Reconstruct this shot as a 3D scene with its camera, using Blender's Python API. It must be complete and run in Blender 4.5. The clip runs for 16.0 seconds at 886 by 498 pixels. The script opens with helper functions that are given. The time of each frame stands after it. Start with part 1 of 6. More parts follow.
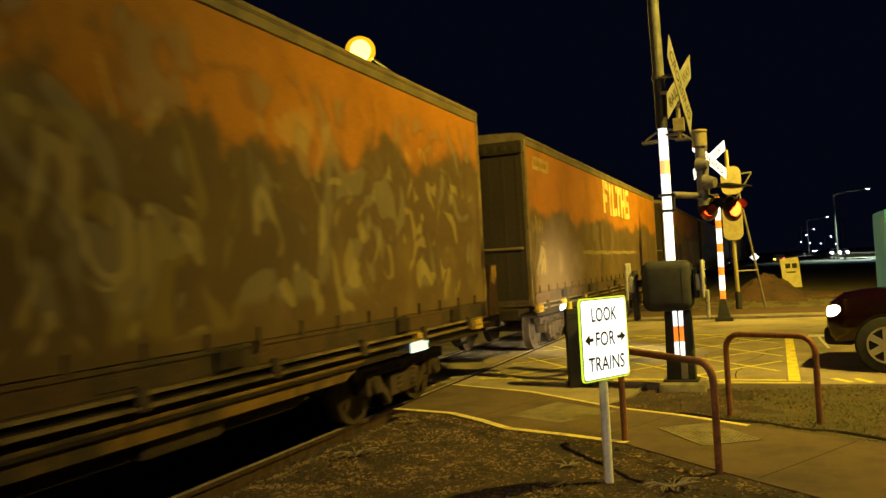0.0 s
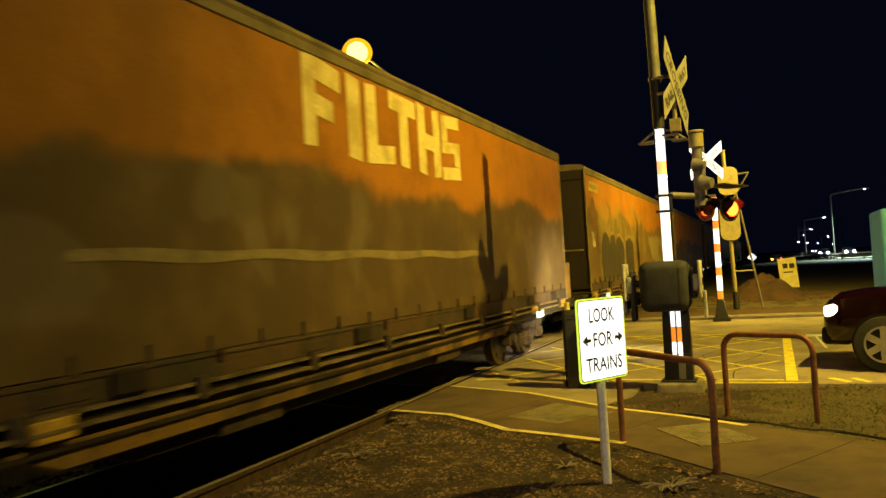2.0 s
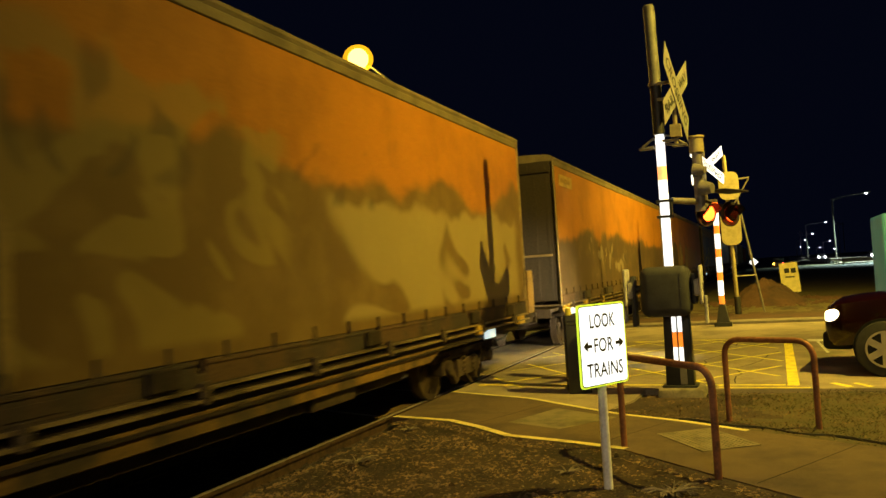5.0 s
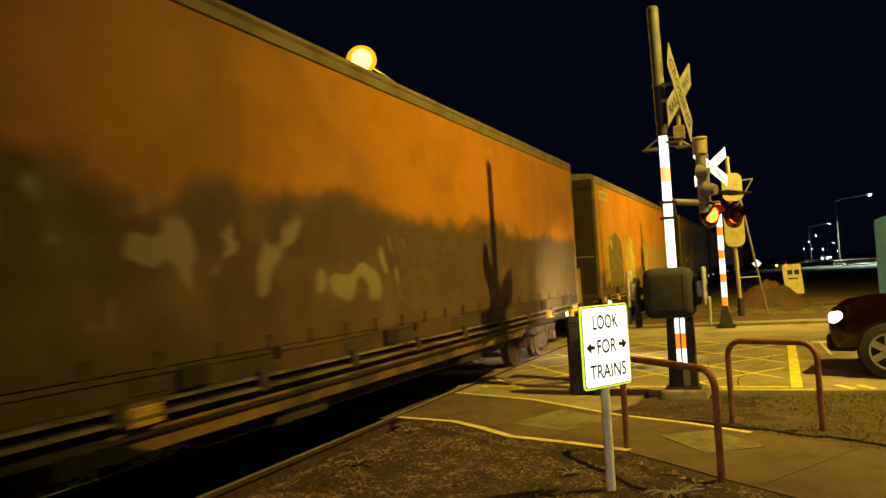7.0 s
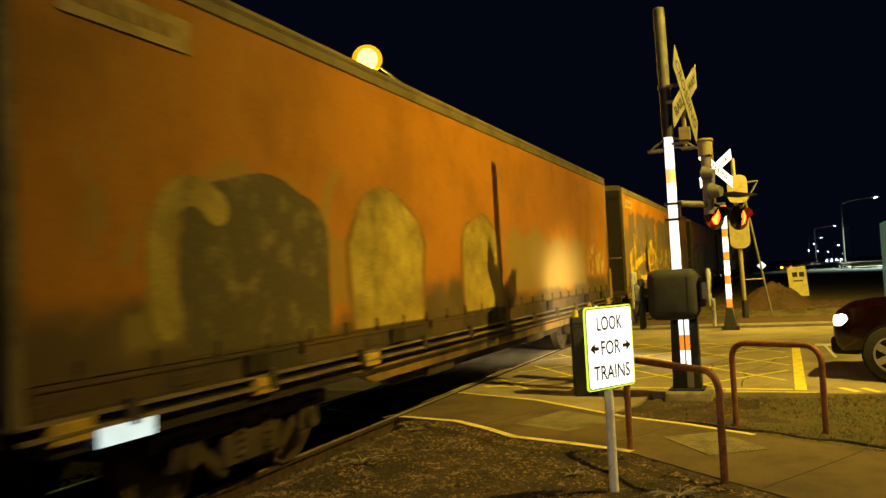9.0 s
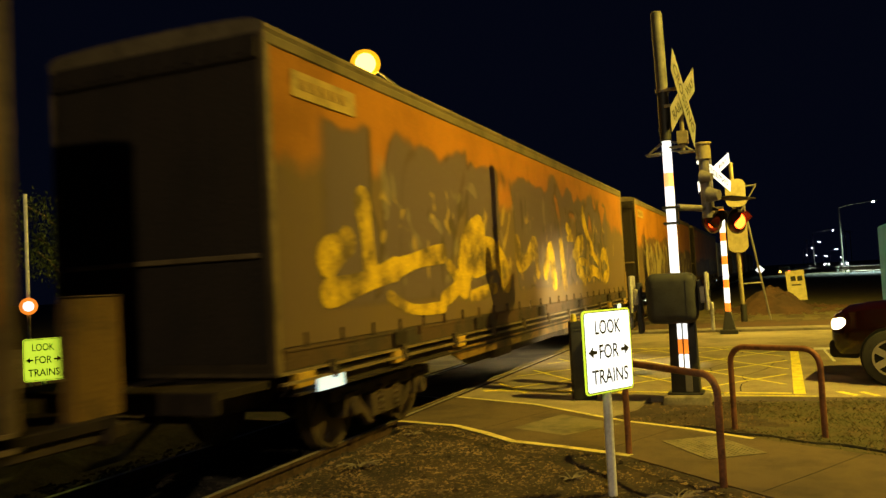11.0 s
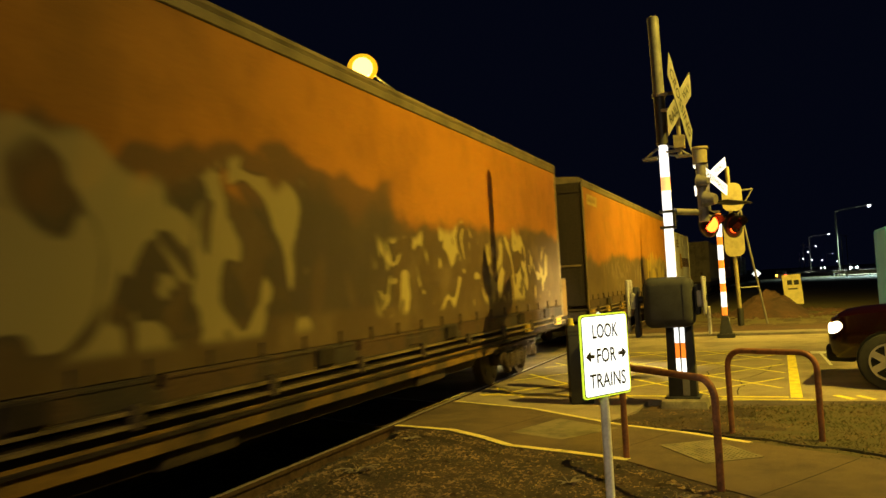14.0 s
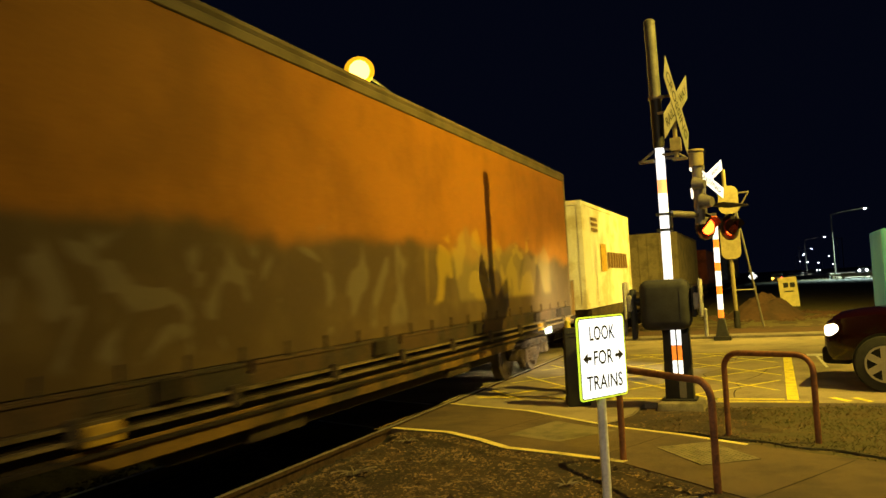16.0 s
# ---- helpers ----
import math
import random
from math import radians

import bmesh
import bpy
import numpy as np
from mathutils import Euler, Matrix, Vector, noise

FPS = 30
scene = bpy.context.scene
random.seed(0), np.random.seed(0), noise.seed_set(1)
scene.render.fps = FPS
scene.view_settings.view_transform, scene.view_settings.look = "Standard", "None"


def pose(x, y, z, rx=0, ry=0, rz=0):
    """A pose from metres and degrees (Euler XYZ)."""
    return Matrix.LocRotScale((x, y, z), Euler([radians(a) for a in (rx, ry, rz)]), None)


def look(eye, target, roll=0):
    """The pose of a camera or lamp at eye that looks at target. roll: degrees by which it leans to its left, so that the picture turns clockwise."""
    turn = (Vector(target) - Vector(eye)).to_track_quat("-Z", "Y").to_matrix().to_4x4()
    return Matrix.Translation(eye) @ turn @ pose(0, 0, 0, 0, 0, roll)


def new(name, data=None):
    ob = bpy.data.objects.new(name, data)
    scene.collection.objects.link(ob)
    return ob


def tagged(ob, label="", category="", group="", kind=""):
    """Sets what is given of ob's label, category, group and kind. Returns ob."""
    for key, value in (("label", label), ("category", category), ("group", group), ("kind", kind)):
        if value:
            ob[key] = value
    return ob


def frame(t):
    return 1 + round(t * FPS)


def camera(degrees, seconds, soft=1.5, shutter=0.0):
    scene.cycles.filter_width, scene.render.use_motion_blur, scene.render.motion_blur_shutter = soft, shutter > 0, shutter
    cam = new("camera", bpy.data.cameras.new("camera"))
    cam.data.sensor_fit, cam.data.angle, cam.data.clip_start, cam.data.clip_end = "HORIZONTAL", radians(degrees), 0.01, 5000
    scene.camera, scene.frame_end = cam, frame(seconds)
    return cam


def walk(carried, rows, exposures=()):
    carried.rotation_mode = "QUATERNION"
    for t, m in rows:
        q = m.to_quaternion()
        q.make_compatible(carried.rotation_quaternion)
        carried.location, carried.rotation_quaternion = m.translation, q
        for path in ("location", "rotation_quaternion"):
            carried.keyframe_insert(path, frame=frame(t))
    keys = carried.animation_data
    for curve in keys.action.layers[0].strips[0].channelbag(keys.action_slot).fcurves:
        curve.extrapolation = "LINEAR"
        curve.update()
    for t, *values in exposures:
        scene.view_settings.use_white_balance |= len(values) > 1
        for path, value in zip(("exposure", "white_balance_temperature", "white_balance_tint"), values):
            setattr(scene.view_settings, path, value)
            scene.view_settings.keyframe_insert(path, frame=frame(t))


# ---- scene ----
# ---- camera ----
cam = camera(58, 16.0, soft=1.5, shutter=0.4)
WALK = [
    (0, look((-0.012, 0.016, 1.747), (-3.781, 9.275, 2.012), -3.16)),
    (0.5, look((-0.004, -0.000, 1.749), (-3.766, 9.261, 2.018), -3.25)),
    (1, look((-0.002, 0.006, 1.750), (-3.760, 9.269, 2.015), -3.22)),
    (1.5, look((-0.002, 0.001, 1.744), (-3.753, 9.267, 2.026), -3.36)),
    (2, look((-0.009, 0.018, 1.745), (-3.750, 9.287, 2.027), -3.40)),
    (2.5, look((-0.005, 0.012, 1.748), (-3.746, 9.281, 2.043), -3.49)),
    (3, look((-0.002, 0.000, 1.750), (-3.741, 9.270, 2.056), -3.53)),
    (3.5, look((-0.006, 0.007, 1.746), (-3.745, 9.276, 2.069), -3.60)),
    (4, look((-0.002, 0.009, 1.745), (-3.744, 9.276, 2.087), -3.62)),
    (6.5, look((0.005, -0.009, 1.754), (-3.771, 9.244, 2.112), -3.43)),
    (7, look((-0.000, 0.000, 1.750), (-3.784, 9.249, 2.115), -3.42)),
    (7.5, look((-0.002, -0.007, 1.750), (-3.797, 9.238, 2.112), -3.28)),
    (8, look((0.001, -0.005, 1.750), (-3.812, 9.232, 2.117), -3.19)),
    (8.5, look((-0.001, 0.006, 1.745), (-3.821, 9.240, 2.117), -3.13)),
    (9, look((0.002, -0.012, 1.753), (-3.832, 9.216, 2.117), -3.01)),
    (11.5, look((0.000, 0.006, 1.745), (-3.810, 9.242, 2.177), -3.08)),
    (12, look((-0.002, -0.007, 1.750), (-3.806, 9.231, 2.186), -3.01)),
    (12.5, look((0.001, -0.012, 1.750), (-3.801, 9.226, 2.199), -3.03)),
    (13, look((-0.002, 0.003, 1.747), (-3.792, 9.246, 2.207), -3.05)),
    (13.5, look((-0.002, -0.010, 1.749), (-3.780, 9.237, 2.215), -3.12)),
    (14, look((-0.001, -0.001, 1.746), (-3.776, 9.248, 2.216), -3.12)),
    (14.5, look((-0.001, -0.004, 1.748), (-3.771, 9.246, 2.221), -3.11)),
    (15, look((-0.000, -0.006, 1.745), (-3.761, 9.247, 2.227), -3.07)),
    (15.5, look((-0.003, -0.009, 1.744), (-3.753, 9.248, 2.236), -3.07)),
    (16, look((-0.003, -0.009, 1.742), (-3.736, 9.254, 2.244), -3.13)),
]
walk(cam, WALK)

# ---- light ----
world = bpy.data.worlds.new("night_sky")
scene.world = world
world.use_nodes = True
wt = world.node_tree
wbg = wt.nodes["Background"]
wbg.inputs["Color"].default_value = (0.16, 0.24, 0.75, 1)
wbg.inputs["Strength"].default_value = 0.0068
scene.view_settings.exposure = 0.0

SODIUM = (1.0, 0.70, 0.085)


def lamp(name, kind, place, power, colour, size=0.1, target=None, cone=60, blend=0.6):
    data = bpy.data.lights.new(name, kind)
    data.energy, data.color = power, colour
    data.shadow_soft_size = size
    if kind == "SPOT":
        data.spot_size, data.spot_blend = radians(cone), blend
    ob = new(name, data)
    ob.matrix_world = look(place, target) if target else pose(*place)
    return ob


# the sodium street lamps by the road and across the track, an assumed pale light behind the camera, and the car's two
# head lamps
lamp("street_light", "SPOT", (4.16, 9.37, 8.7), 8300, SODIUM, 0.085, (-2.0, 15.2, 0), 142, 1.0)
lamp("street_light_beyond", "SPOT", (4.6, 25.0, 8.7), 14500, SODIUM, 0.10, (-2.6, 29.0, 0), 126, 1.0)
lamp("street_light_across", "POINT", (-11.0, 21.5, 8.1), 2200, SODIUM, 0.25)
# unseen fill light, added to lift wagon ends and the near left side
lamp("unseen_back_light", "SPOT", (3.2, -9.0, 8.7), 2700, (1.0, 0.78, 0.44), 0.15, (-3.0, 3.0, 1.0), 110, 1.0)
for hy in (12.85, 14.2):
    lamp("head_lamp", "SPOT", (0.72, hy, 0.86), 4200, (1.0, 0.84, 0.48), 0.06, (-6.0, hy + 3.0, 0.75), 46, 1.0)

# ---- materials ----


def mat(name, colour, rough=0.6, metal=0.0, vary=0.25, scale=6.0, bump=0.15, bump_scale=60.0, second=None, emit=0.0, spec=0.4, streak=None, amount=(0.45, 0.62)):
    """A surface with two scales of variation: broad stains towards a second colour, and fine grain with relief."""
    m = bpy.data.materials.new(name)
    m.use_nodes = True
    nt = m.node_tree
    n, l = nt.nodes, nt.links
    b = n["Principled BSDF"]
    tc = n.new("ShaderNodeTexCoord")
    src = tc.outputs["Object"]
    if streak:
        mp = n.new("ShaderNodeMapping")
        mp.inputs["Scale"].default_value = streak
        l.new(src, mp.inputs["Vector"])
        src = mp.outputs["Vector"]
    broad = n.new("ShaderNodeTexNoise")
    broad.inputs["Scale"].default_value, broad.inputs["Detail"].default_value = scale, 6
    broad.inputs["Roughness"].default_value = 0.65
    l.new(src, broad.inputs["Vector"])
    ramp = n.new("ShaderNodeMapRange")
    ramp.inputs["From Min"].default_value, ramp.inputs["From Max"].default_value = amount
    l.new(broad.outputs["Fac"], ramp.inputs["Value"])
    mix = n.new("ShaderNodeMix")
    mix.data_type = "RGBA"
    mix.inputs["A"].default_value = (*colour, 1)
    sec = second or tuple(c * (1 - vary * 1.6) for c in colour)
    mix.inputs["B"].default_value = (*sec, 1)
    l.new(ramp.outputs["Result"], mix.inputs["Factor"])
    fine = n.new("ShaderNodeTexNoise")
    fine.inputs["Scale"].default_value, fine.inputs["Detail"].default_value = bump_scale, 4
    l.new(tc.outputs["Object"], fine.inputs["Vector"])
    mul = n.new("ShaderNodeMix")
    mul.data_type, mul.blend_type = "RGBA", "MULTIPLY"
    mul.inputs["Factor"].default_value = min(1, vary * 2)
    fr = n.new("ShaderNodeMapRange")
    fr.inputs["From Min"].default_value, fr.inputs["From Max"].default_value = 0.25, 0.75
    fr.inputs["To Min"].default_value, fr.inputs["To Max"].default_value = 0.45, 1.25
    l.new(fine.outputs["Fac"], fr.inputs["Value"])
    l.new(mix.outputs["Result"], mul.inputs["A"])
    l.new(fr.outputs["Result"], mul.inputs["B"])
    l.new(mul.outputs["Result"], b.inputs["Base Color"])
    bp = n.new("ShaderNodeBump")
    bp.inputs["Strength"].default_value, bp.inputs["Distance"].default_value = bump, 0.01
    l.new(fine.outputs["Fac"], bp.inputs["Height"])
    l.new(bp.outputs["Normal"], b.inputs["Normal"])
    b.inputs["Roughness"].default_value, b.inputs["Metallic"].default_value = rough, metal
    b.inputs["Specular IOR Level"].default_value = spec
    # emission in the surface's own colour, in place of light falling on it
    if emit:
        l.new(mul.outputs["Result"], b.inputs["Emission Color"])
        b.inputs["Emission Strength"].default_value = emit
    return m


def glow(name, colour, strength):
    m = bpy.data.materials.new(name)
    m.use_nodes = True
    b = m.node_tree.nodes["Principled BSDF"]
    b.inputs["Base Color"].default_value = (*colour, 1)
    b.inputs["Emission Color"].default_value = (*colour, 1)
    b.inputs["Emission Strength"].default_value = strength
    return m


def spray_layer(m, y0, y1, z0, z1, fill, outline=None, kind="swirl", scale=0.9, cut=0.56, seed=0.0, strength=0.9):
    """Sprayed paint on a curtain between two places along the wagon and two heights: rounded or swirling unreadable shapes, with an optional dark outline."""
    nt = m.node_tree
    n, l = nt.nodes, nt.links
    b = n["Principled BSDF"]
    under = b.inputs["Base Color"].links[0].from_socket
    tc = n.new("ShaderNodeTexCoord")
    sep = n.new("ShaderNodeSeparateXYZ")
    l.new(tc.outputs["Object"], sep.inputs["Vector"])
    mp = n.new("ShaderNodeMapping")
    mp.inputs["Location"].default_value = (0, seed * 5.1, seed * 2.3)
    mp.inputs["Scale"].default_value = (0, 1.0, 0.8)
    l.new(tc.outputs["Object"], mp.inputs["Vector"])

    def ramp(socket, a, c):
        r = n.new("ShaderNodeMapRange")
        r.interpolation_type = "SMOOTHSTEP"
        r.inputs["From Min"].default_value, r.inputs["From Max"].default_value = a, c
        l.new(socket, r.inputs["Value"])
        return r.outputs["Result"]

    def times(a, c):
        t = n.new("ShaderNodeMath")
        t.operation = "MULTIPLY"
        l.new(a, t.inputs[0])
        l.new(c, t.inputs[1])
        return t.outputs[0]

    warp = n.new("ShaderNodeTexNoise")
    warp.inputs["Scale"].default_value, warp.inputs["Detail"].default_value = 0.9, 2
    l.new(mp.outputs["Vector"], warp.inputs["Vector"])
    if kind == "bubble":
        tex = n.new("ShaderNodeTexVoronoi")
        tex.feature = "SMOOTH_F1"
        tex.inputs["Scale"].default_value, tex.inputs["Smoothness"].default_value = scale, 0.25
        add = n.new("ShaderNodeVectorMath")
        add.operation = "MULTIPLY_ADD"
        add.inputs[1].default_value = (0.9, 0.9, 0.9)
        l.new(warp.outputs["Color"], add.inputs[0])
        l.new(mp.outputs["Vector"], add.inputs[2])
        l.new(add.outputs["Vector"], tex.inputs["Vector"])
        inv = n.new("ShaderNodeMath")
        inv.operation, inv.inputs[0].default_value = "SUBTRACT", 1.0
        l.new(tex.outputs["Distance"], inv.inputs[1])
        value = inv.outputs[0]
    else:
        tex = n.new("ShaderNodeTexNoise")
        tex.inputs["Scale"].default_value, tex.inputs["Detail"].default_value, tex.inputs["Distortion"].default_value = scale, 1.3, 2.2
        l.new(mp.outputs["Vector"], tex.inputs["Vector"])
        value = tex.outputs["Fac"]
    lift = n.new("ShaderNodeMath")
    lift.operation, lift.inputs[1].default_value = "MULTIPLY_ADD", 1.3
    l.new(warp.outputs["Fac"], lift.inputs[0])
    l.new(sep.outputs["Z"], lift.inputs[2])
    area = times(times(ramp(sep.outputs["Y"], y0, y0 + 0.35), ramp(sep.outputs["Y"], y1, y1 - 0.35)), times(ramp(sep.outputs["Z"], z0, z0 + 0.12), ramp(lift.outputs[0], z1 + 0.78, z1 + 0.62)))
    for colour, shift in ((outline, -0.055), (fill, 0.0)):
        if not colour:
            continue
        mix = n.new("ShaderNodeMix")
        mix.data_type = "RGBA"
        mix.inputs["B"].default_value = (*colour, 1)
        st = n.new("ShaderNodeMath")
        st.operation, st.inputs[1].default_value = "MULTIPLY", strength
        l.new(times(area, ramp(value, cut + shift - 0.03, cut + shift + 0.03)), st.inputs[0])
        l.new(st.outputs[0], mix.inputs["Factor"])
        l.new(under, mix.inputs["A"])
        under = mix.outputs["Result"]
    l.new(under, b.inputs["Base Color"])


def curtain_mat(name, seed, edge, rough_edge=0.7, orange=(0.375, 0.150, 0.008), grime=(0.070, 0.050, 0.021), pale=(0.125, 0.090, 0.036)):
    """Orange truck curtain whose lower part is overpainted and dirty, with a cloudy upper limit at the height edge."""
    m = mat(name, orange, 0.55, 0, 0.16, 0.8, 0.10, 35, spec=0.3, second=tuple(c * 0.75 for c in orange))
    nt = m.node_tree
    n, l = nt.nodes, nt.links
    b = n["Principled BSDF"]
    clean = b.inputs["Base Color"].links[0].from_socket
    tc = n.new("ShaderNodeTexCoord")
    mp = n.new("ShaderNodeMapping")
    mp.inputs["Location"].default_value = (seed * 7.3, seed * 3.1, seed * 1.7)
    l.new(tc.outputs["Object"], mp.inputs["Vector"])
    big = n.new("ShaderNodeTexNoise")
    big.inputs["Scale"].default_value, big.inputs["Detail"].default_value, big.inputs["Roughness"].default_value = 0.55, 5, 0.55
    l.new(mp.outputs["Vector"], big.inputs["Vector"])
    sep = n.new("ShaderNodeSeparateXYZ")
    l.new(tc.outputs["Object"], sep.inputs["Vector"])
    lift = n.new("ShaderNodeMath")
    lift.operation, lift.inputs[1].default_value, lift.inputs[2].default_value = "MULTIPLY_ADD", rough_edge * 3.2, edge - rough_edge * 1.6
    l.new(big.outputs["Fac"], lift.inputs[0])
    diff = n.new("ShaderNodeMath")
    diff.operation = "SUBTRACT"
    l.new(lift.outputs[0], diff.inputs[0])
    l.new(sep.outputs["Z"], diff.inputs[1])
    fac = n.new("ShaderNodeMapRange")
    fac.interpolation_type = "SMOOTHSTEP"
    fac.inputs["From Min"].default_value, fac.inputs["From Max"].default_value = -0.10, 0.16
    fac.inputs["To Max"].default_value = 0.93
    l.new(diff.outputs[0], fac.inputs["Value"])
    blot = n.new("ShaderNodeTexNoise")
    blot.inputs["Scale"].default_value, blot.inputs["Detail"].default_value = 1.7, 6
    l.new(mp.outputs["Vector"], blot.inputs["Vector"])
    br = n.new("ShaderNodeMapRange")
    br.inputs["From Min"].default_value, br.inputs["From Max"].default_value = 0.48, 0.72
    l.new(blot.outputs["Fac"], br.inputs["Value"])
    gm = n.new("ShaderNodeMix")
    gm.data_type = "RGBA"
    gm.inputs["A"].default_value, gm.inputs["B"].default_value = (*grime, 1), (*pale, 1)
    l.new(br.outputs["Result"], gm.inputs["Factor"])
    out = n.new("ShaderNodeMix")
    out.data_type = "RGBA"
    l.new(fac.outputs["Result"], out.inputs["Factor"])
    l.new(clean, out.inputs["A"])
    l.new(gm.outputs["Result"], out.inputs["B"])
    l.new(out.outputs["Result"], b.inputs["Base Color"])
    return m


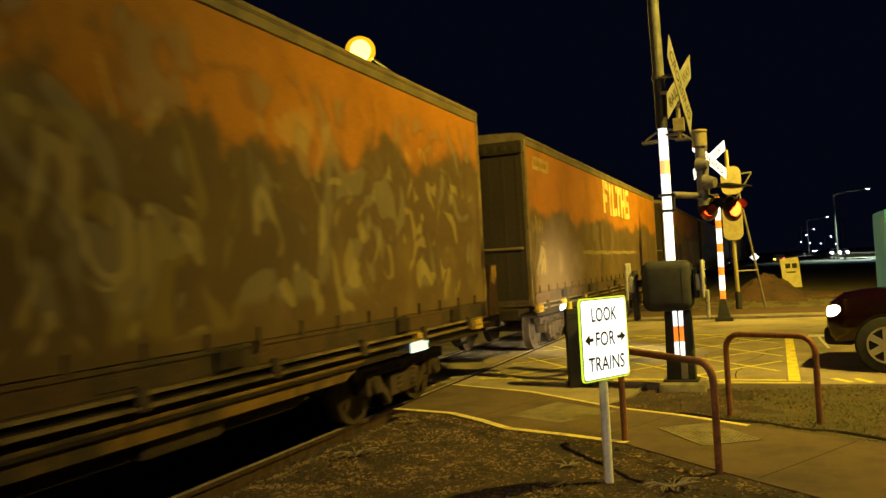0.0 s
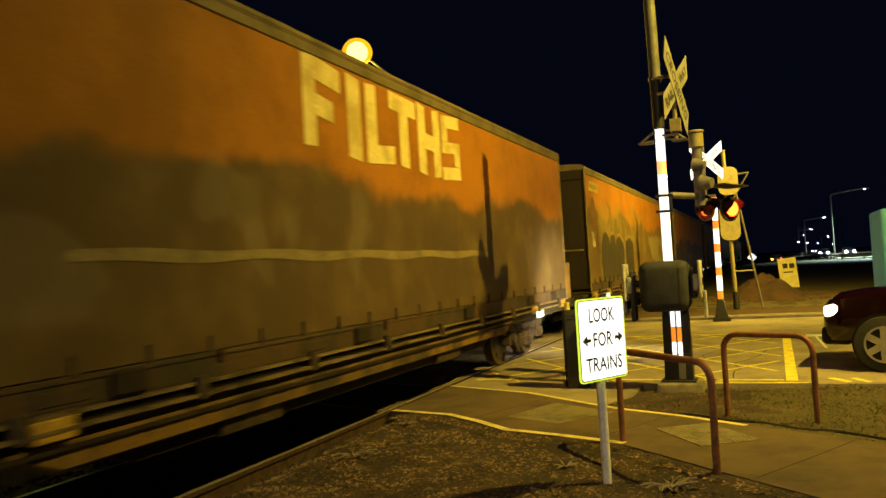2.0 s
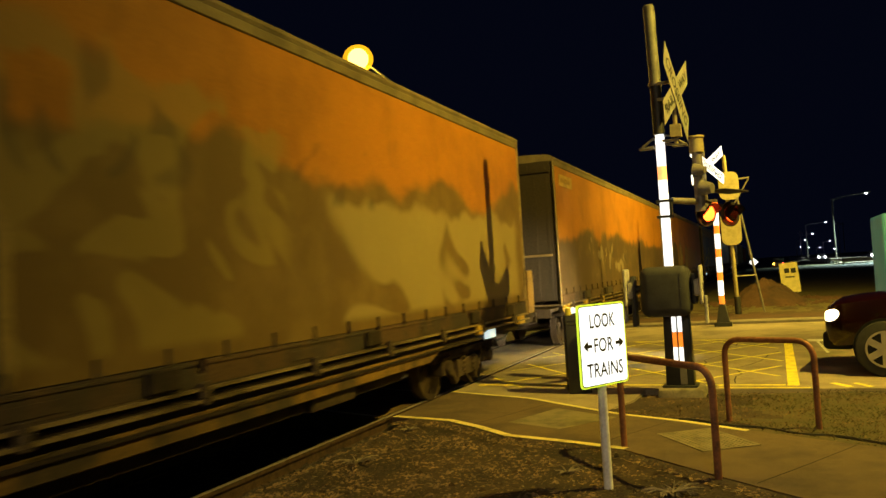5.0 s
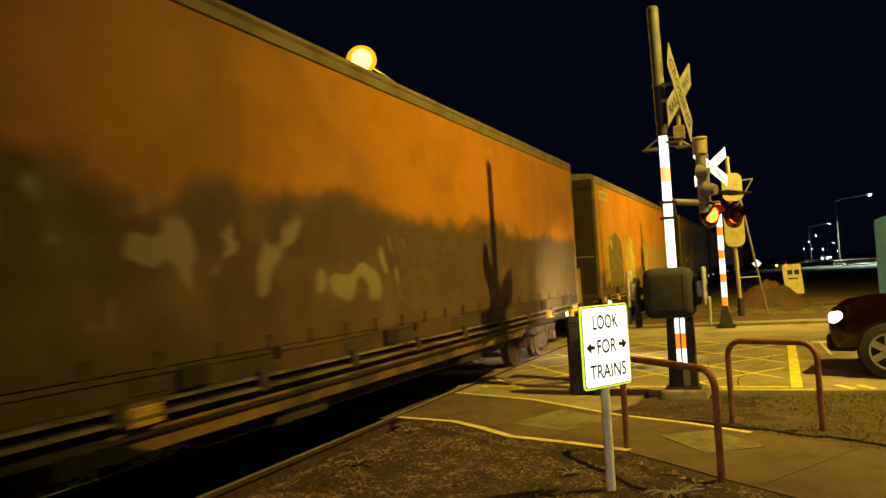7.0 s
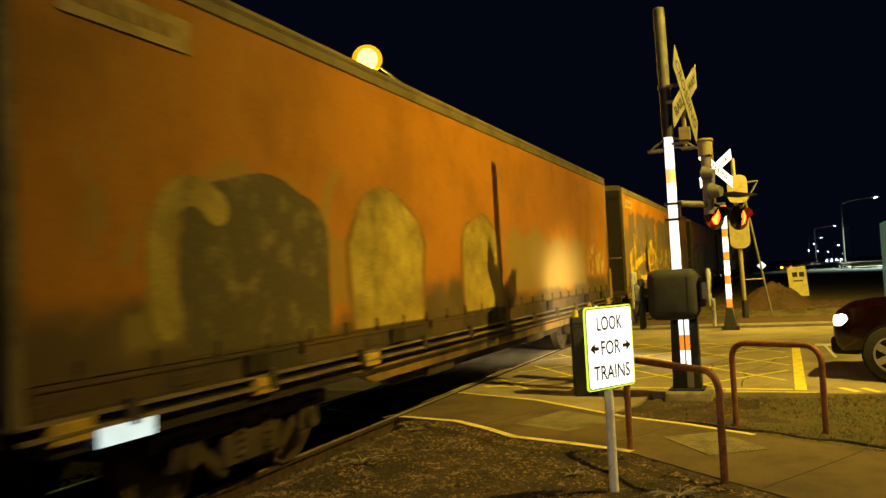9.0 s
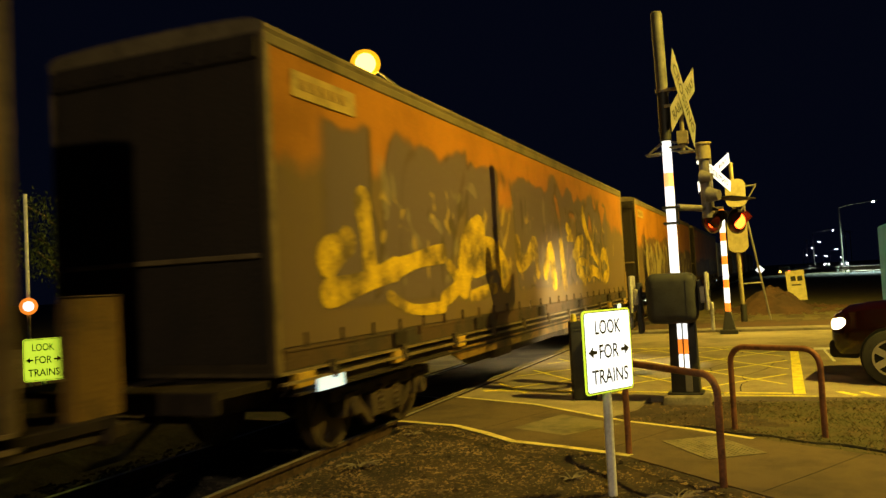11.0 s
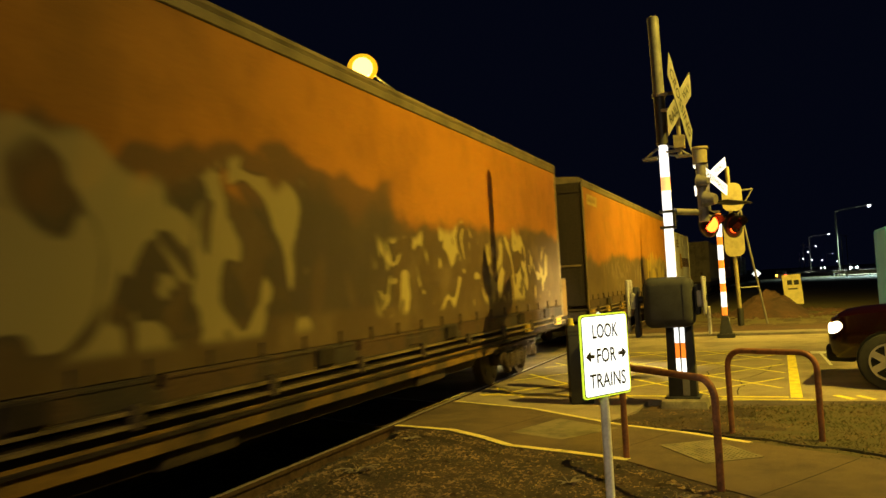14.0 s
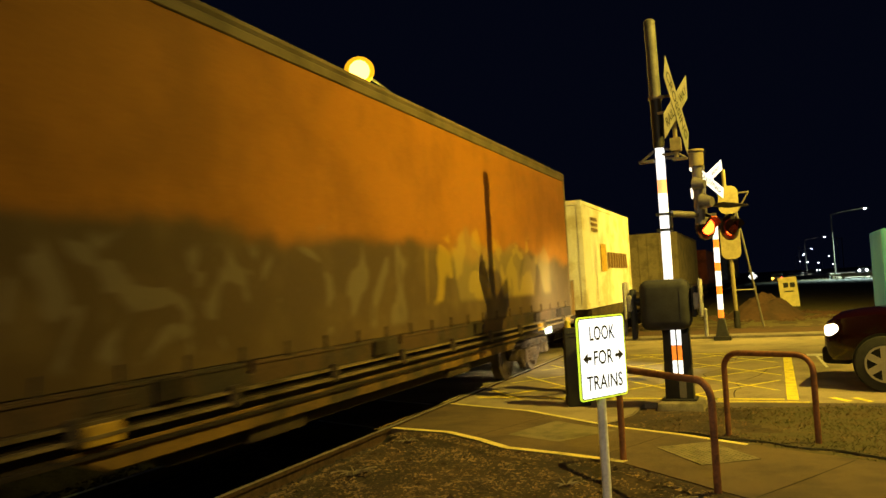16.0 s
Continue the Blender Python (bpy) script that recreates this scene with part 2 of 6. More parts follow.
M = dict(
    asphalt=mat("asphalt", (0.31, 0.255, 0.17), 0.85, 0, 0.3, 0.9, 0.5, 130, second=(0.19, 0.158, 0.11)),
    path=mat("path_asphalt", (0.125, 0.086, 0.046), 0.85, 0, 0.28, 1.4, 0.4, 150, second=(0.070, 0.050, 0.032)),
    concrete=mat("concrete", (0.20, 0.175, 0.14), 0.8, 0, 0.25, 3, 0.3, 60),
    dirt=mat("dirt", (0.066, 0.041, 0.020), 0.95, 0, 0.5, 1.5, 1.0, 26, second=(0.028, 0.019, 0.011), amount=(0.38, 0.60)),
    red_dirt=mat("red_dirt", (0.058, 0.028, 0.014), 0.95, 0, 0.35, 0.9, 1.0, 9, second=(0.035, 0.019, 0.011)),
    ballast=mat("ballast", (0.055, 0.043, 0.031), 0.95, 0, 0.4, 6, 0.9, 40),
    grass=mat("grass", (0.062, 0.055, 0.018), 0.8, 0, 0.4, 2.5, 0.4, 60, second=(0.085, 0.060, 0.025)),
    straw=mat("dry_grass", (0.27, 0.170, 0.07), 0.8, 0, 0.4, 3, 0.3, 60),
    stone=mat("stone", (0.26, 0.175, 0.095), 0.9, 0, 0.35, 3, 0.5, 60, second=(0.055, 0.038, 0.022), amount=(0.40, 0.56)),
    yellow_line=mat("yellow_road_paint", (0.84, 0.72, 0.06), 0.7, 0, 0.2, 5, 0.2, 90, second=(0.42, 0.36, 0.08), amount=(0.45, 0.7)),
    white_line=mat("white_road_paint", (0.72, 0.70, 0.64), 0.7, 0, 0.2, 5, 0.2, 90),
    path_line=mat("pale_path_paint", (0.70, 0.60, 0.24), 0.75, 0, 0.25, 6, 0.25, 90, second=(0.32, 0.25, 0.08), amount=(0.5, 0.72)),
    corner=mat("pale_corner_steel", (0.23, 0.165, 0.065), 0.6, 0.1, 0.3, 1.4, 0.15, 30, second=(0.10, 0.072, 0.03)),
    weight=mat("weathered_grey_paint", (0.46, 0.44, 0.40), 0.6, 0.0, 0.25, 7, 0.15, 50, second=(0.24, 0.22, 0.18)),
    rail=mat("rail_steel", (0.075, 0.045, 0.028), 0.7, 0.3, 0.3, 8, 0.3, 60),
    rail_top=mat("worn_rail_head", (0.70, 0.66, 0.60), 0.42, 0.85, 0.1, 8, 0.05, 60),
    sleeper=mat("concrete_sleeper", (0.085, 0.068, 0.048), 0.9, 0, 0.3, 4, 0.4, 60),
    roof=mat("wagon_roof", (0.20, 0.155, 0.075), 0.55, 0.2, 0.25, 1.5, 0.1, 30),
    end=mat("wagon_end_steel", (0.038, 0.029, 0.020), 0.85, 0, 0.3, 1.5, 0.2, 30, spec=0.12, second=(0.030, 0.024, 0.018), streak=(1, 1, 0.3)),
    frame=mat("wagon_frame_steel", (0.050, 0.035, 0.020), 0.75, 0.1, 0.4, 2.5, 0.25, 40, second=(0.10, 0.070, 0.030)),
    dark=mat("dark_grimy_steel", (0.034, 0.024, 0.015), 0.8, 0.0, 0.3, 4, 0.3, 40, spec=0.2),
    bogie=mat("bogie_casting", (0.066, 0.046, 0.028), 0.85, 0.0, 0.4, 5, 0.3, 40, second=(0.022, 0.016, 0.011), spec=0.2),
    wheel=mat("wheel_steel", (0.085, 0.062, 0.042), 0.6, 0.4, 0.3, 5, 0.2, 40),
    mustard=mat("mustard_paint", (0.60, 0.38, 0.03), 0.6, 0, 0.3, 3, 0.2, 40, second=(0.26, 0.16, 0.05)),
    black=mat("black_paint", (0.022, 0.022, 0.02), 0.55, 0, 0.2, 8, 0.15, 60),
    housing=mat("charcoal_housing", (0.036, 0.037, 0.042), 0.75, 0, 0.2, 5, 0.15, 60),
    galv=mat("galvanised_steel", (0.17, 0.155, 0.135), 0.55, 0.3, 0.2, 6, 0.1, 50),
    cream=mat("cream_paint", (0.27, 0.225, 0.105), 0.55, 0, 0.15, 6, 0.1, 40),
    white=mat("white_paint", (0.78, 0.77, 0.72), 0.5, 0, 0.12, 6, 0.08, 40),
    post=mat("grey_post", (0.88, 0.88, 0.90), 0.35, 0.0, 0.15, 6, 0.08, 40),
    rust=mat("rusty_tube", (0.28, 0.115, 0.05), 0.65, 0.2, 0.3, 9, 0.3, 60, second=(0.16, 0.07, 0.035)),
    rubber=mat("tyre_rubber", (0.02, 0.02, 0.02), 0.85, 0, 0.2, 8, 0.2, 60),
    # reflective sheets: emission stands in for lamp light they would send back
    retro_white=mat("glowing_white_reflector", (0.9, 0.9, 0.86), 0.4, 0, 0.04, 6, 0.02, 40, emit=1.5),
    retro_red=mat("glowing_red_reflector", (0.86, 0.22, 0.02), 0.4, 0, 0.08, 6, 0.02, 40, emit=1.3),
    # paler than the red sheet: overexposed glare is put into the colour
    glow_red_glare=mat("glowing_glare_red", (0.95, 0.40, 0.13), 0.4, 0, 0.08, 6, 0.02, 40, emit=1.7),
    glow_lime=mat("glowing_lime_reflector", (0.72, 0.95, 0.05), 0.4, 0, 0.04, 6, 0.02, 40, emit=0.9),
    glow_blue=mat("glowing_pale_reflector", (0.66, 0.86, 0.95), 0.4, 0, 0.08, 6, 0.02, 40, emit=0.85),
    ink=mat("sign_black", (0.03, 0.03, 0.025), 0.6, 0, 0.1, 6, 0.02, 40),
    container=mat("cream_container_paint", (0.88, 0.85, 0.72), 0.5, 0, 0.12, 1.2, 0.1, 30, second=(0.62, 0.54, 0.34)),
    tan=mat("tan_container_paint", (0.36, 0.29, 0.15), 0.6, 0, 0.25, 1.5, 0.15, 30),
    brick=mat("red_oxide_paint", (0.42, 0.085, 0.035), 0.6, 0, 0.3, 1.5, 0.15, 30),
    slate=mat("slate_paint", (0.14, 0.15, 0.16), 0.6, 0, 0.3, 1.5, 0.15, 30),
    side_board=mat("side_board_paint", (0.085, 0.048, 0.018), 0.7, 0.05, 0.45, 1.3, 0.25, 40, second=(0.038, 0.029, 0.017)),
    tie_rail=mat("tie_rail_steel", (0.27, 0.20, 0.09), 0.5, 0.3, 0.4, 2, 0.2, 40),
    fascia=mat("worn_mustard_paint", (0.22, 0.125, 0.020), 0.7, 0, 0.4, 1.1, 0.25, 40, second=(0.045, 0.032, 0.015)),
    bark=mat("bark", (0.25, 0.20, 0.14), 0.9, 0, 0.3, 8, 0.6, 30),
    leaf=mat("leaf", (0.07, 0.11, 0.03), 0.6, 0, 0.3, 3, 0.1, 40),
)

# ---- building helpers ----


def cube(bm, x0, x1, y0, y1, z0, z1, m=None):
    mx = Matrix.Translation(((x0 + x1) / 2, (y0 + y1) / 2, (z0 + z1) / 2)) @ Matrix.Diagonal((x1 - x0, y1 - y0, z1 - z0, 1))
    return bmesh.ops.create_cube(bm, size=1, matrix=(m @ mx) if m else mx)["verts"]


def tube(bm, a, b, r, r2=None, seg=14):
    a, b = Vector(a), Vector(b)
    d = b - a
    m = Matrix.Translation((a + b) / 2) @ d.to_track_quat("Z", "Y").to_matrix().to_4x4()
    return bmesh.ops.create_cone(bm, cap_ends=True, segments=seg, radius1=r, radius2=r if r2 is None else r2, depth=d.length, matrix=m)["verts"]


def pipe(bm, pts, r, seg=10):
    """A round tube swept along points."""
    pts = [Vector(p) for p in pts]
    rings, q, last = [], None, None
    for i, p in enumerate(pts):
        d = (pts[min(i + 1, len(pts) - 1)] - pts[max(i - 1, 0)]).normalized()
        q = d.to_track_quat("Z", "Y") if q is None else last.rotation_difference(d) @ q
        last = d
        rings.append([bm.verts.new(p + q @ Vector((r * math.cos(k * math.tau / seg), r * math.sin(k * math.tau / seg), 0))) for k in range(seg)])
    for a, b in zip(rings, rings[1:]):
        for k in range(seg):
            bm.faces.new((a[k], a[(k + 1) % seg], b[(k + 1) % seg], b[k]))
    bm.faces.new(rings[0][::-1])
    bm.faces.new(rings[-1])


def bevel(bm, w=0.01, seg=2):
    bmesh.ops.bevel(bm, geom=[e for e in bm.edges if e.calc_face_angle(0) > 0.6], offset=w, segments=seg, profile=0.5, affect="EDGES", clamp_overlap=True)


def B():
    return bmesh.new()


def to_mesh(name, bm, material, smooth=True):
    me = bpy.data.meshes.new(name)
    bmesh.ops.recalc_face_normals(bm, faces=bm.faces)
    bm.to_mesh(me)
    bm.free()
    me.materials.append(material)
    if smooth:
        me.shade_smooth()
        me.set_sharp_from_angle(angle=radians(35))
    return me


def part(name, bm, material, parent, label="", kind="", smooth=True):
    """One mesh object from a bmesh (or a mesh that is already made) under a thing or part."""
    me = bm if isinstance(bm, bpy.types.Mesh) else to_mesh(name, bm, material, smooth)
    ob = new(name, me)
    ob.parent = parent
    return tagged(ob, label, "", "", kind)


def thing(name, label, category, at=None, group="", kind=""):
    ob = new(name)
    ob.empty_display_size = 0.1
    ob.matrix_world = at or Matrix()
    return tagged(ob, label, category, group, kind)


def solo(name, bm, material, label, category="", kind="", at=None, smooth=True, group=""):
    ob = new(name, to_mesh(name, bm, material, smooth))
    ob.matrix_world = at or Matrix()
    return tagged(ob, label, category, group, kind)


def lettering(body, w, h, thick=0.0, depth=0.002, m=None):
    """Letters of the built-in font, fitted to a box of w x h about the origin, standing in the x-z plane and facing -y."""
    cu = bpy.data.curves.new("letters", "FONT")
    cu.body, cu.offset, cu.extrude = body, thick, 0.0
    cu.resolution_u = 3
    ob = bpy.data.objects.new("letters", cu)
    me = bpy.data.meshes.new_from_object(ob)
    bm = B()
    bm.from_mesh(me)
    bpy.data.objects.remove(ob)
    bpy.data.meshes.remove(me)
    xs, ys = [v.co.x for v in bm.verts], [v.co.y for v in bm.verts]
    x0, x1, y0, y1 = min(xs), max(xs), min(ys), max(ys)
    for v in bm.verts:
        v.co = Vector(((v.co.x - (x0 + x1) / 2) / (x1 - x0) * w, -depth, (v.co.y - (y0 + y1) / 2) / (y1 - y0) * h))
    if m:
        bm.transform(m)
    return bm


def plate(bm, w, h, r, t=0.004, seg=5, m=None, y=0.0):
    """A flat panel with rounded corners in the x-z plane about the origin, thickness t behind y."""
    ring = []
    for cx, cz, a0 in ((w / 2 - r, h / 2 - r, 0), (-w / 2 + r, h / 2 - r, 90), (-w / 2 + r, -h / 2 + r, 180), (w / 2 - r, -h / 2 + r, 270)):
        for k in range(seg + 1):
            a = radians(a0 + 90 * k / seg)
            ring.append((cx + r * math.cos(a), cz + r * math.sin(a)))
    f = [bm.verts.new((x, y, z)) for x, z in ring]
    g = [bm.verts.new((x, y + t, z)) for x, z in ring]
    bm.faces.new(f)
    bm.faces.new(g[::-1])
    for i in range(len(f)):
        j = (i + 1) % len(f)
        bm.faces.new((f[i], g[i], g[j], f[j]))
    if m:
        bmesh.ops.transform(bm, matrix=m, verts=f + g)


def sheet(bm, pts, z=0.0):
    bm.faces.new([bm.verts.new((x, y, z)) for x, y in pts])


def slab(bm, pts, z0, z1):
    """A flat piece of ground with an outline and a thickness."""
    a = [bm.verts.new((x, y, z1)) for x, y in pts]
    b = [bm.verts.new((x, y, z0)) for x, y in pts]
    bm.faces.new(a)
    for i in range(len(a)):
        j = (i + 1) % len(a)
        bm.faces.new((a[i], b[i], b[j], a[j]))
    bm.faces.new(b[::-1])


def ribbon(bm, pts, w, z):
    """A painted line of width w along points on the ground."""
    pts = [Vector((x, y)) for x, y in pts]
    rows = []
    for i, p in enumerate(pts):
        d = (pts[min(i + 1, len(pts) - 1)] - pts[max(i - 1, 0)]).normalized()
        s = Vector((-d.y, d.x)) * w / 2
        rows.append((bm.verts.new((*(p + s), z)), bm.verts.new((*(p - s), z))))
    for a, b in zip(rows, rows[1:]):
        bm.faces.new((a[0], a[1], b[1], b[0]))

# ---- the ground, road, path and track ----
RAIL_X = (-4.66, -6.165)
MID = -5.41
PATH_NEAR = [(-4.58, 9.25), (-3.71, 9.02), (-3.21, 8.65), (-2.73, 8.22), (-2.06, 7.99), (-1.38, 7.71), (-0.44, 6.81), (0.23, 6.22), (2.0, 4.9), (4.5, 3.3)]
PATH_FAR = [(-4.58, 11.38), (-4.33, 11.26), (-3.17, 10.75), (-1.77, 9.62), (-0.99, 9.21), (-0.31, 8.74), (0.82, 8.04), (3.0, 6.8), (6.0, 5.2)]


def side_of(line, x):
    for (x0, y0), (x1, y1) in zip(line, line[1:]):
        if x0 <= x <= x1:
            return y0 + (y1 - y0) * (x - x0) / (x1 - x0)
    return line[0][1] if x < line[0][0] else line[-1][1]


def ground_height(x, y):
    h = -0.03 + 0.035 * noise.noise((x * 0.7, y * 0.7, 3)) + 0.018 * noise.noise((x * 3, y * 3, 5))
    if -7.6 < x < -4.3:
        h = -0.17 + 0.03 * noise.noise((x * 4, y * 4, 1)) + 0.10 * max(0, (x + 4.75) / 0.45) if x > -4.75 else -0.17 + 0.03 * noise.noise((x * 4, y * 4, 1))
    if x > -4.6 and side_of(PATH_NEAR, x) + 0.14 < y < side_of(PATH_FAR, x) - 0.14:
        h = -0.14
    elif x > -4.5 and side_of(PATH_NEAR, x) - 0.3 < y < side_of(PATH_FAR, x) + 0.3:
        h = h * 0.3 + 0.004
    if 11.35 < y < 23.1 or (9.3 < y < 11.5 and x < -2.1):
        h = -0.14
    if y > 26 and x > -3:
        h += 0.25 * min(1, (y - 26) / 30)
    return h


def steps(marks):
    out = []
    for a, b, s in marks:
        n = max(1, round((b - a) / s))
        out += [a + (b - a) * i / n for i in range(n)]
    return out + [marks[-1][1]]


gx = steps([(-3000, -300, 450), (-300, -60, 40), (-60, -8, 4), (-8, -4.8, 0.4), (-4.8, 3, 0.11), (3, 12, 0.9), (12, 60, 6), (60, 300, 40), (300, 3000, 450)])
gy = steps([(-3000, -200, 400), (-200, -10, 20), (-10, 3.5, 1.0), (3.5, 11.6, 0.11), (11.6, 22, 1.5), (22, 34, 0.5), (34, 80, 4), (80, 300, 20), (300, 4000, 500)])
verts = [(x, y, ground_height(x, y)) for y in gy for x in gx]
nx = len(gx)
faces = [(j * nx + i, j * nx + i + 1, (j + 1) * nx + i + 1, (j + 1) * nx + i) for j in range(len(gy) - 1) for i in range(nx - 1)]
me = bpy.data.meshes.new("ground")
me.from_pydata(verts, [], faces)
for k in ("dirt", "grass", "ballast", "red_dirt"):
    me.materials.append(M[k])
for p in me.polygons:
    c = p.center
    n0 = 0.6 * noise.noise((c.x * 1.3, c.y * 1.3, 9))
    if -7.6 < c.x < -4.35:
        p.material_index = 2
    elif c.y > 27.6 + n0 * 1.5:
        p.material_index = 1 if c.y > 30 or n0 > 0 else 0
    elif c.y > 22:
        p.material_index = 3
    elif c.x > -0.3 + n0 and side_of(PATH_FAR, c.x) < c.y < 11.4 and n0 > -0.22:
        p.material_index = 1
me.shade_smooth()
ground = tagged(new("ground", me), "bare brown dirt with leaf litter and grass", "", "", "structure")

road = thing("road", "worn grey asphalt road across the track", "", kind="structure")
for a, b in ((-60, -6.30), (-6.09, -4.74), (-4.575, 70)):
    bm = B()
    cube(bm, a, b, 11.5, 22.9, -0.3, 0.0)
    part("road_slab", bm, M["asphalt"], road)
bm = B()
cube(bm, -4.45, 70, 22.9, 23.7, -0.3, 0.07)
bevel(bm, 0.02)
part("road_shoulder", bm, M["concrete"], road, "pale concrete edge strip")

path = thing("pavement", "grey asphalt footpath across the railway line", "", kind="structure")
bm = B()
slab(bm, PATH_NEAR + PATH_FAR[::-1], -0.2, 0.004)
part("path_slab", bm, M["path"], path)
bm = B()
slab(bm, [(-4.575, 11.38), (-4.33, 11.262), (-3.17, 10.752), (-1.95, 9.80), (-1.75, 10.6), (-1.72, 11.5), (-4.575, 11.5)], -0.2, 0.0)
part("apron_slab", bm, M["asphalt"], path)
for a, b in ((-6.09, -4.74), (-12, -6.30)):
    bm = B()
    cube(bm, a, b, 9.2, 11.5, -0.2, 0.0)
    part("crossing_panel", bm, M["path"], path)
bm = B()
ribbon(bm, [(x, y + 0.05) for x, y in PATH_NEAR[:6]], 0.10, 0.009)
part("yellow_line", bm, M["path_line"], path, "hand-painted wavy yellow edge line")
bm = B()
ribbon(bm, [(x, y - 0.05) for x, y in PATH_FAR[:6]], 0.075, 0.009)
part("yellow_line", bm, M["path_line"], path)
for yy in (9.3, 11.25):
    bm = B()
    ribbon(bm, [(-5.95, yy + 0.45), (-4.85, yy)], 0.07, 0.006)
    part("yellow_line", bm, M["white_line"], path)
# joints between path pours and cracks in the road
bm = B()
for a, b in (((-3.35, 8.80), (-2.75, 10.42)), ((-1.72, 7.90), (-1.10, 9.22)), ((-0.20, 6.66), (0.62, 8.10))):
    ribbon(bm, [a, ((a[0] + b[0]) / 2 + 0.01, (a[1] + b[1]) / 2), b], 0.014, 0.0075)
part("joint", bm, M["dark"], path, "dark dirt-filled joints", "stuff", smooth=False)
bm = B()
for k in range(4):
    rng = random.Random(k + 3)
    x, y = (-0.55, -1.1, -3.2, 1.5)[k], (12.0, 14.0, 12.4, 18.5)[k]
    pts = [(x, y)]
    for _ in range(12):
        x, y = x + rng.uniform(-0.08, 0.16), y + rng.uniform(0.2, 0.5)
        pts.append((x, y))
    ribbon(bm, pts, 0.018, 0.0035)
part("crack", bm, M["dark"], road, "dark cracks in the asphalt", "stuff", smooth=False)
bm = B()
slab(bm, [(-2.95, 9.0), (-2.25, 8.65), (-1.75, 9.35), (-2.6, 9.95)], 0.0, 0.0065)
part("path_patch", bm, mat("patched_asphalt", (0.20, 0.17, 0.105), 0.85, 0, 0.3, 2.5, 0.4, 120), path, "paler patched asphalt")
# tactile pad of small studs
bm = B()
pad = pose(-0.68, 8.24, 0.006, 0, 0, 124)
cube(bm, -0.45, 0.45, -0.3, 0.3, 0, 0.006, pad)
for i in range(17):
    for j in range(11):
        c = pad @ Vector((-0.4 + i * 0.05, -0.25 + j * 0.05, 0.006))
        tube(bm, c, c + Vector((0, 0, 0.006)), 0.014, 0.009, 6)
part("tactile_pad", bm, mat("tactile_concrete", (0.21, 0.175, 0.105), 0.8, 0, 0.25, 6, 0.2, 60), path, "studded tactile paving pad")

# yellow hatched box on the road
bm = B()
HX0, HX1, HY0, HY1 = -4.4, 0.3, 11.75, 18.6
ribbon(bm, [(HX1 - 0.10, HY0), (HX1 - 0.04, HY1)], 0.15, 0.005)
ribbon(bm, [(HX0, HY0 + 0.25), (HX1 - 0.2, HY0 + 0.05)], 0.10, 0.006)
ribbon(bm, [(HX0, HY1), (HX1 - 0.2, HY1)], 0.10, 0.006)
for d in (1, -1):
    for k in range(-6, 12):
        c = HX0 + k * 1.45
        pts = []
        for i in range(60):
            y = HY0 + (HY1 - HY0) * i / 59
            x = c + d * (y - (HY0 if d > 0 else HY1)) * 0.75
            if HX0 < x < HX1 - 0.2:
                pts.append((x, y))
        if len(pts) > 4:
            ribbon(bm, [pts[0], pts[-1]], 0.06, 0.007 + 0.001 * d)
part("hatch_marking", bm, M["yellow_line"], road, "yellow criss-cross keep-clear marking")
bm = B()
ribbon(bm, [(-0.75, 11.62), (0.35, 11.55), (0.40, 11.56)], 0.07, 0.006)
ribbon(bm, [(0.68, 11.98), (0.88, 11.62)], 0.10, 0.006)
ribbon(bm, [(0.95, 11.95), (1.12, 11.6)], 0.08, 0.006)
part("edge_line", bm, M["yellow_line"], road)
bm = B()
ribbon(bm, [(0.62, 17.9), (0.95, 17.9)], 0.45, 0.006)
ribbon(bm, [(0.86, 15.6), (0.80, 17.7)], 0.05, 0.006)
part("stop_line", bm, M["white_line"], road, "worn white stop line")

track = thing("railway_track", "rusty steel rails on concrete sleepers", "", kind="structure")
for x in RAIL_X:
    bm = B()
    cube(bm, x - 0.008, x + 0.008, -60, 420, -0.135, -0.03)
    cube(bm, x - 0.07, x + 0.07, -60, 420, -0.16, -0.137)
    cube(bm, x - 0.035, x + 0.035, -60, 420, -0.032, 0.004)
    part("rail", bm, M["rail"], track, smooth=False)
    bm = B()
    cube(bm, x - 0.024, x + 0.024, -60, 420, 0.0045, 0.009)
    part("rail_head", bm, M["rail_top"], track, "polished running surface", smooth=False)
bm = B()
cube(bm, -1.25, 1.25, -0.11, 0.11, -0.3, -0.162)
bevel(bm, 0.015, 1)
sl = to_mesh("sleeper", bm, M["sleeper"])
for i in range(14):
    s = part("sleeper", sl, None, track)
    s.location = (MID, 0.4 + i * 0.64, 0.0)

# loose stones, litter and grass on the bare ground
random.seed(4)


def scatter_stones(count, area, size, name, material, label):
    vs, fs = [], []
    for _ in range(count):
        x, y = area()
        r = size * random.uniform(0.4, 1.0) ** 1.6
        z = ground_height(x, y)
        k = len(vs)
        for dx, dy, dz in ((1, 0, 0.1), (-0.4, 0.9, 0), (-0.5, -0.8, 0.15), (0.1, 0.1, 0.8), (0.3, -0.3, -0.4)):
            vs.append((x + r * dx * random.uniform(0.6, 1.2), y + r * dy * random.uniform(0.6, 1.2), z + r * dz * random.uniform(0.5, 1)))
        fs += [(k, k + 1, k + 3), (k + 1, k + 2, k + 3), (k + 2, k, k + 3), (k + 1, k, k + 4), (k + 2, k + 1, k + 4), (k, k + 2, k + 4)]
    me = bpy.data.meshes.new(name)
    me.from_pydata(vs, [], fs)
    me.materials.append(material)
    return tagged(new(name, me), label, "", "", "stuff")


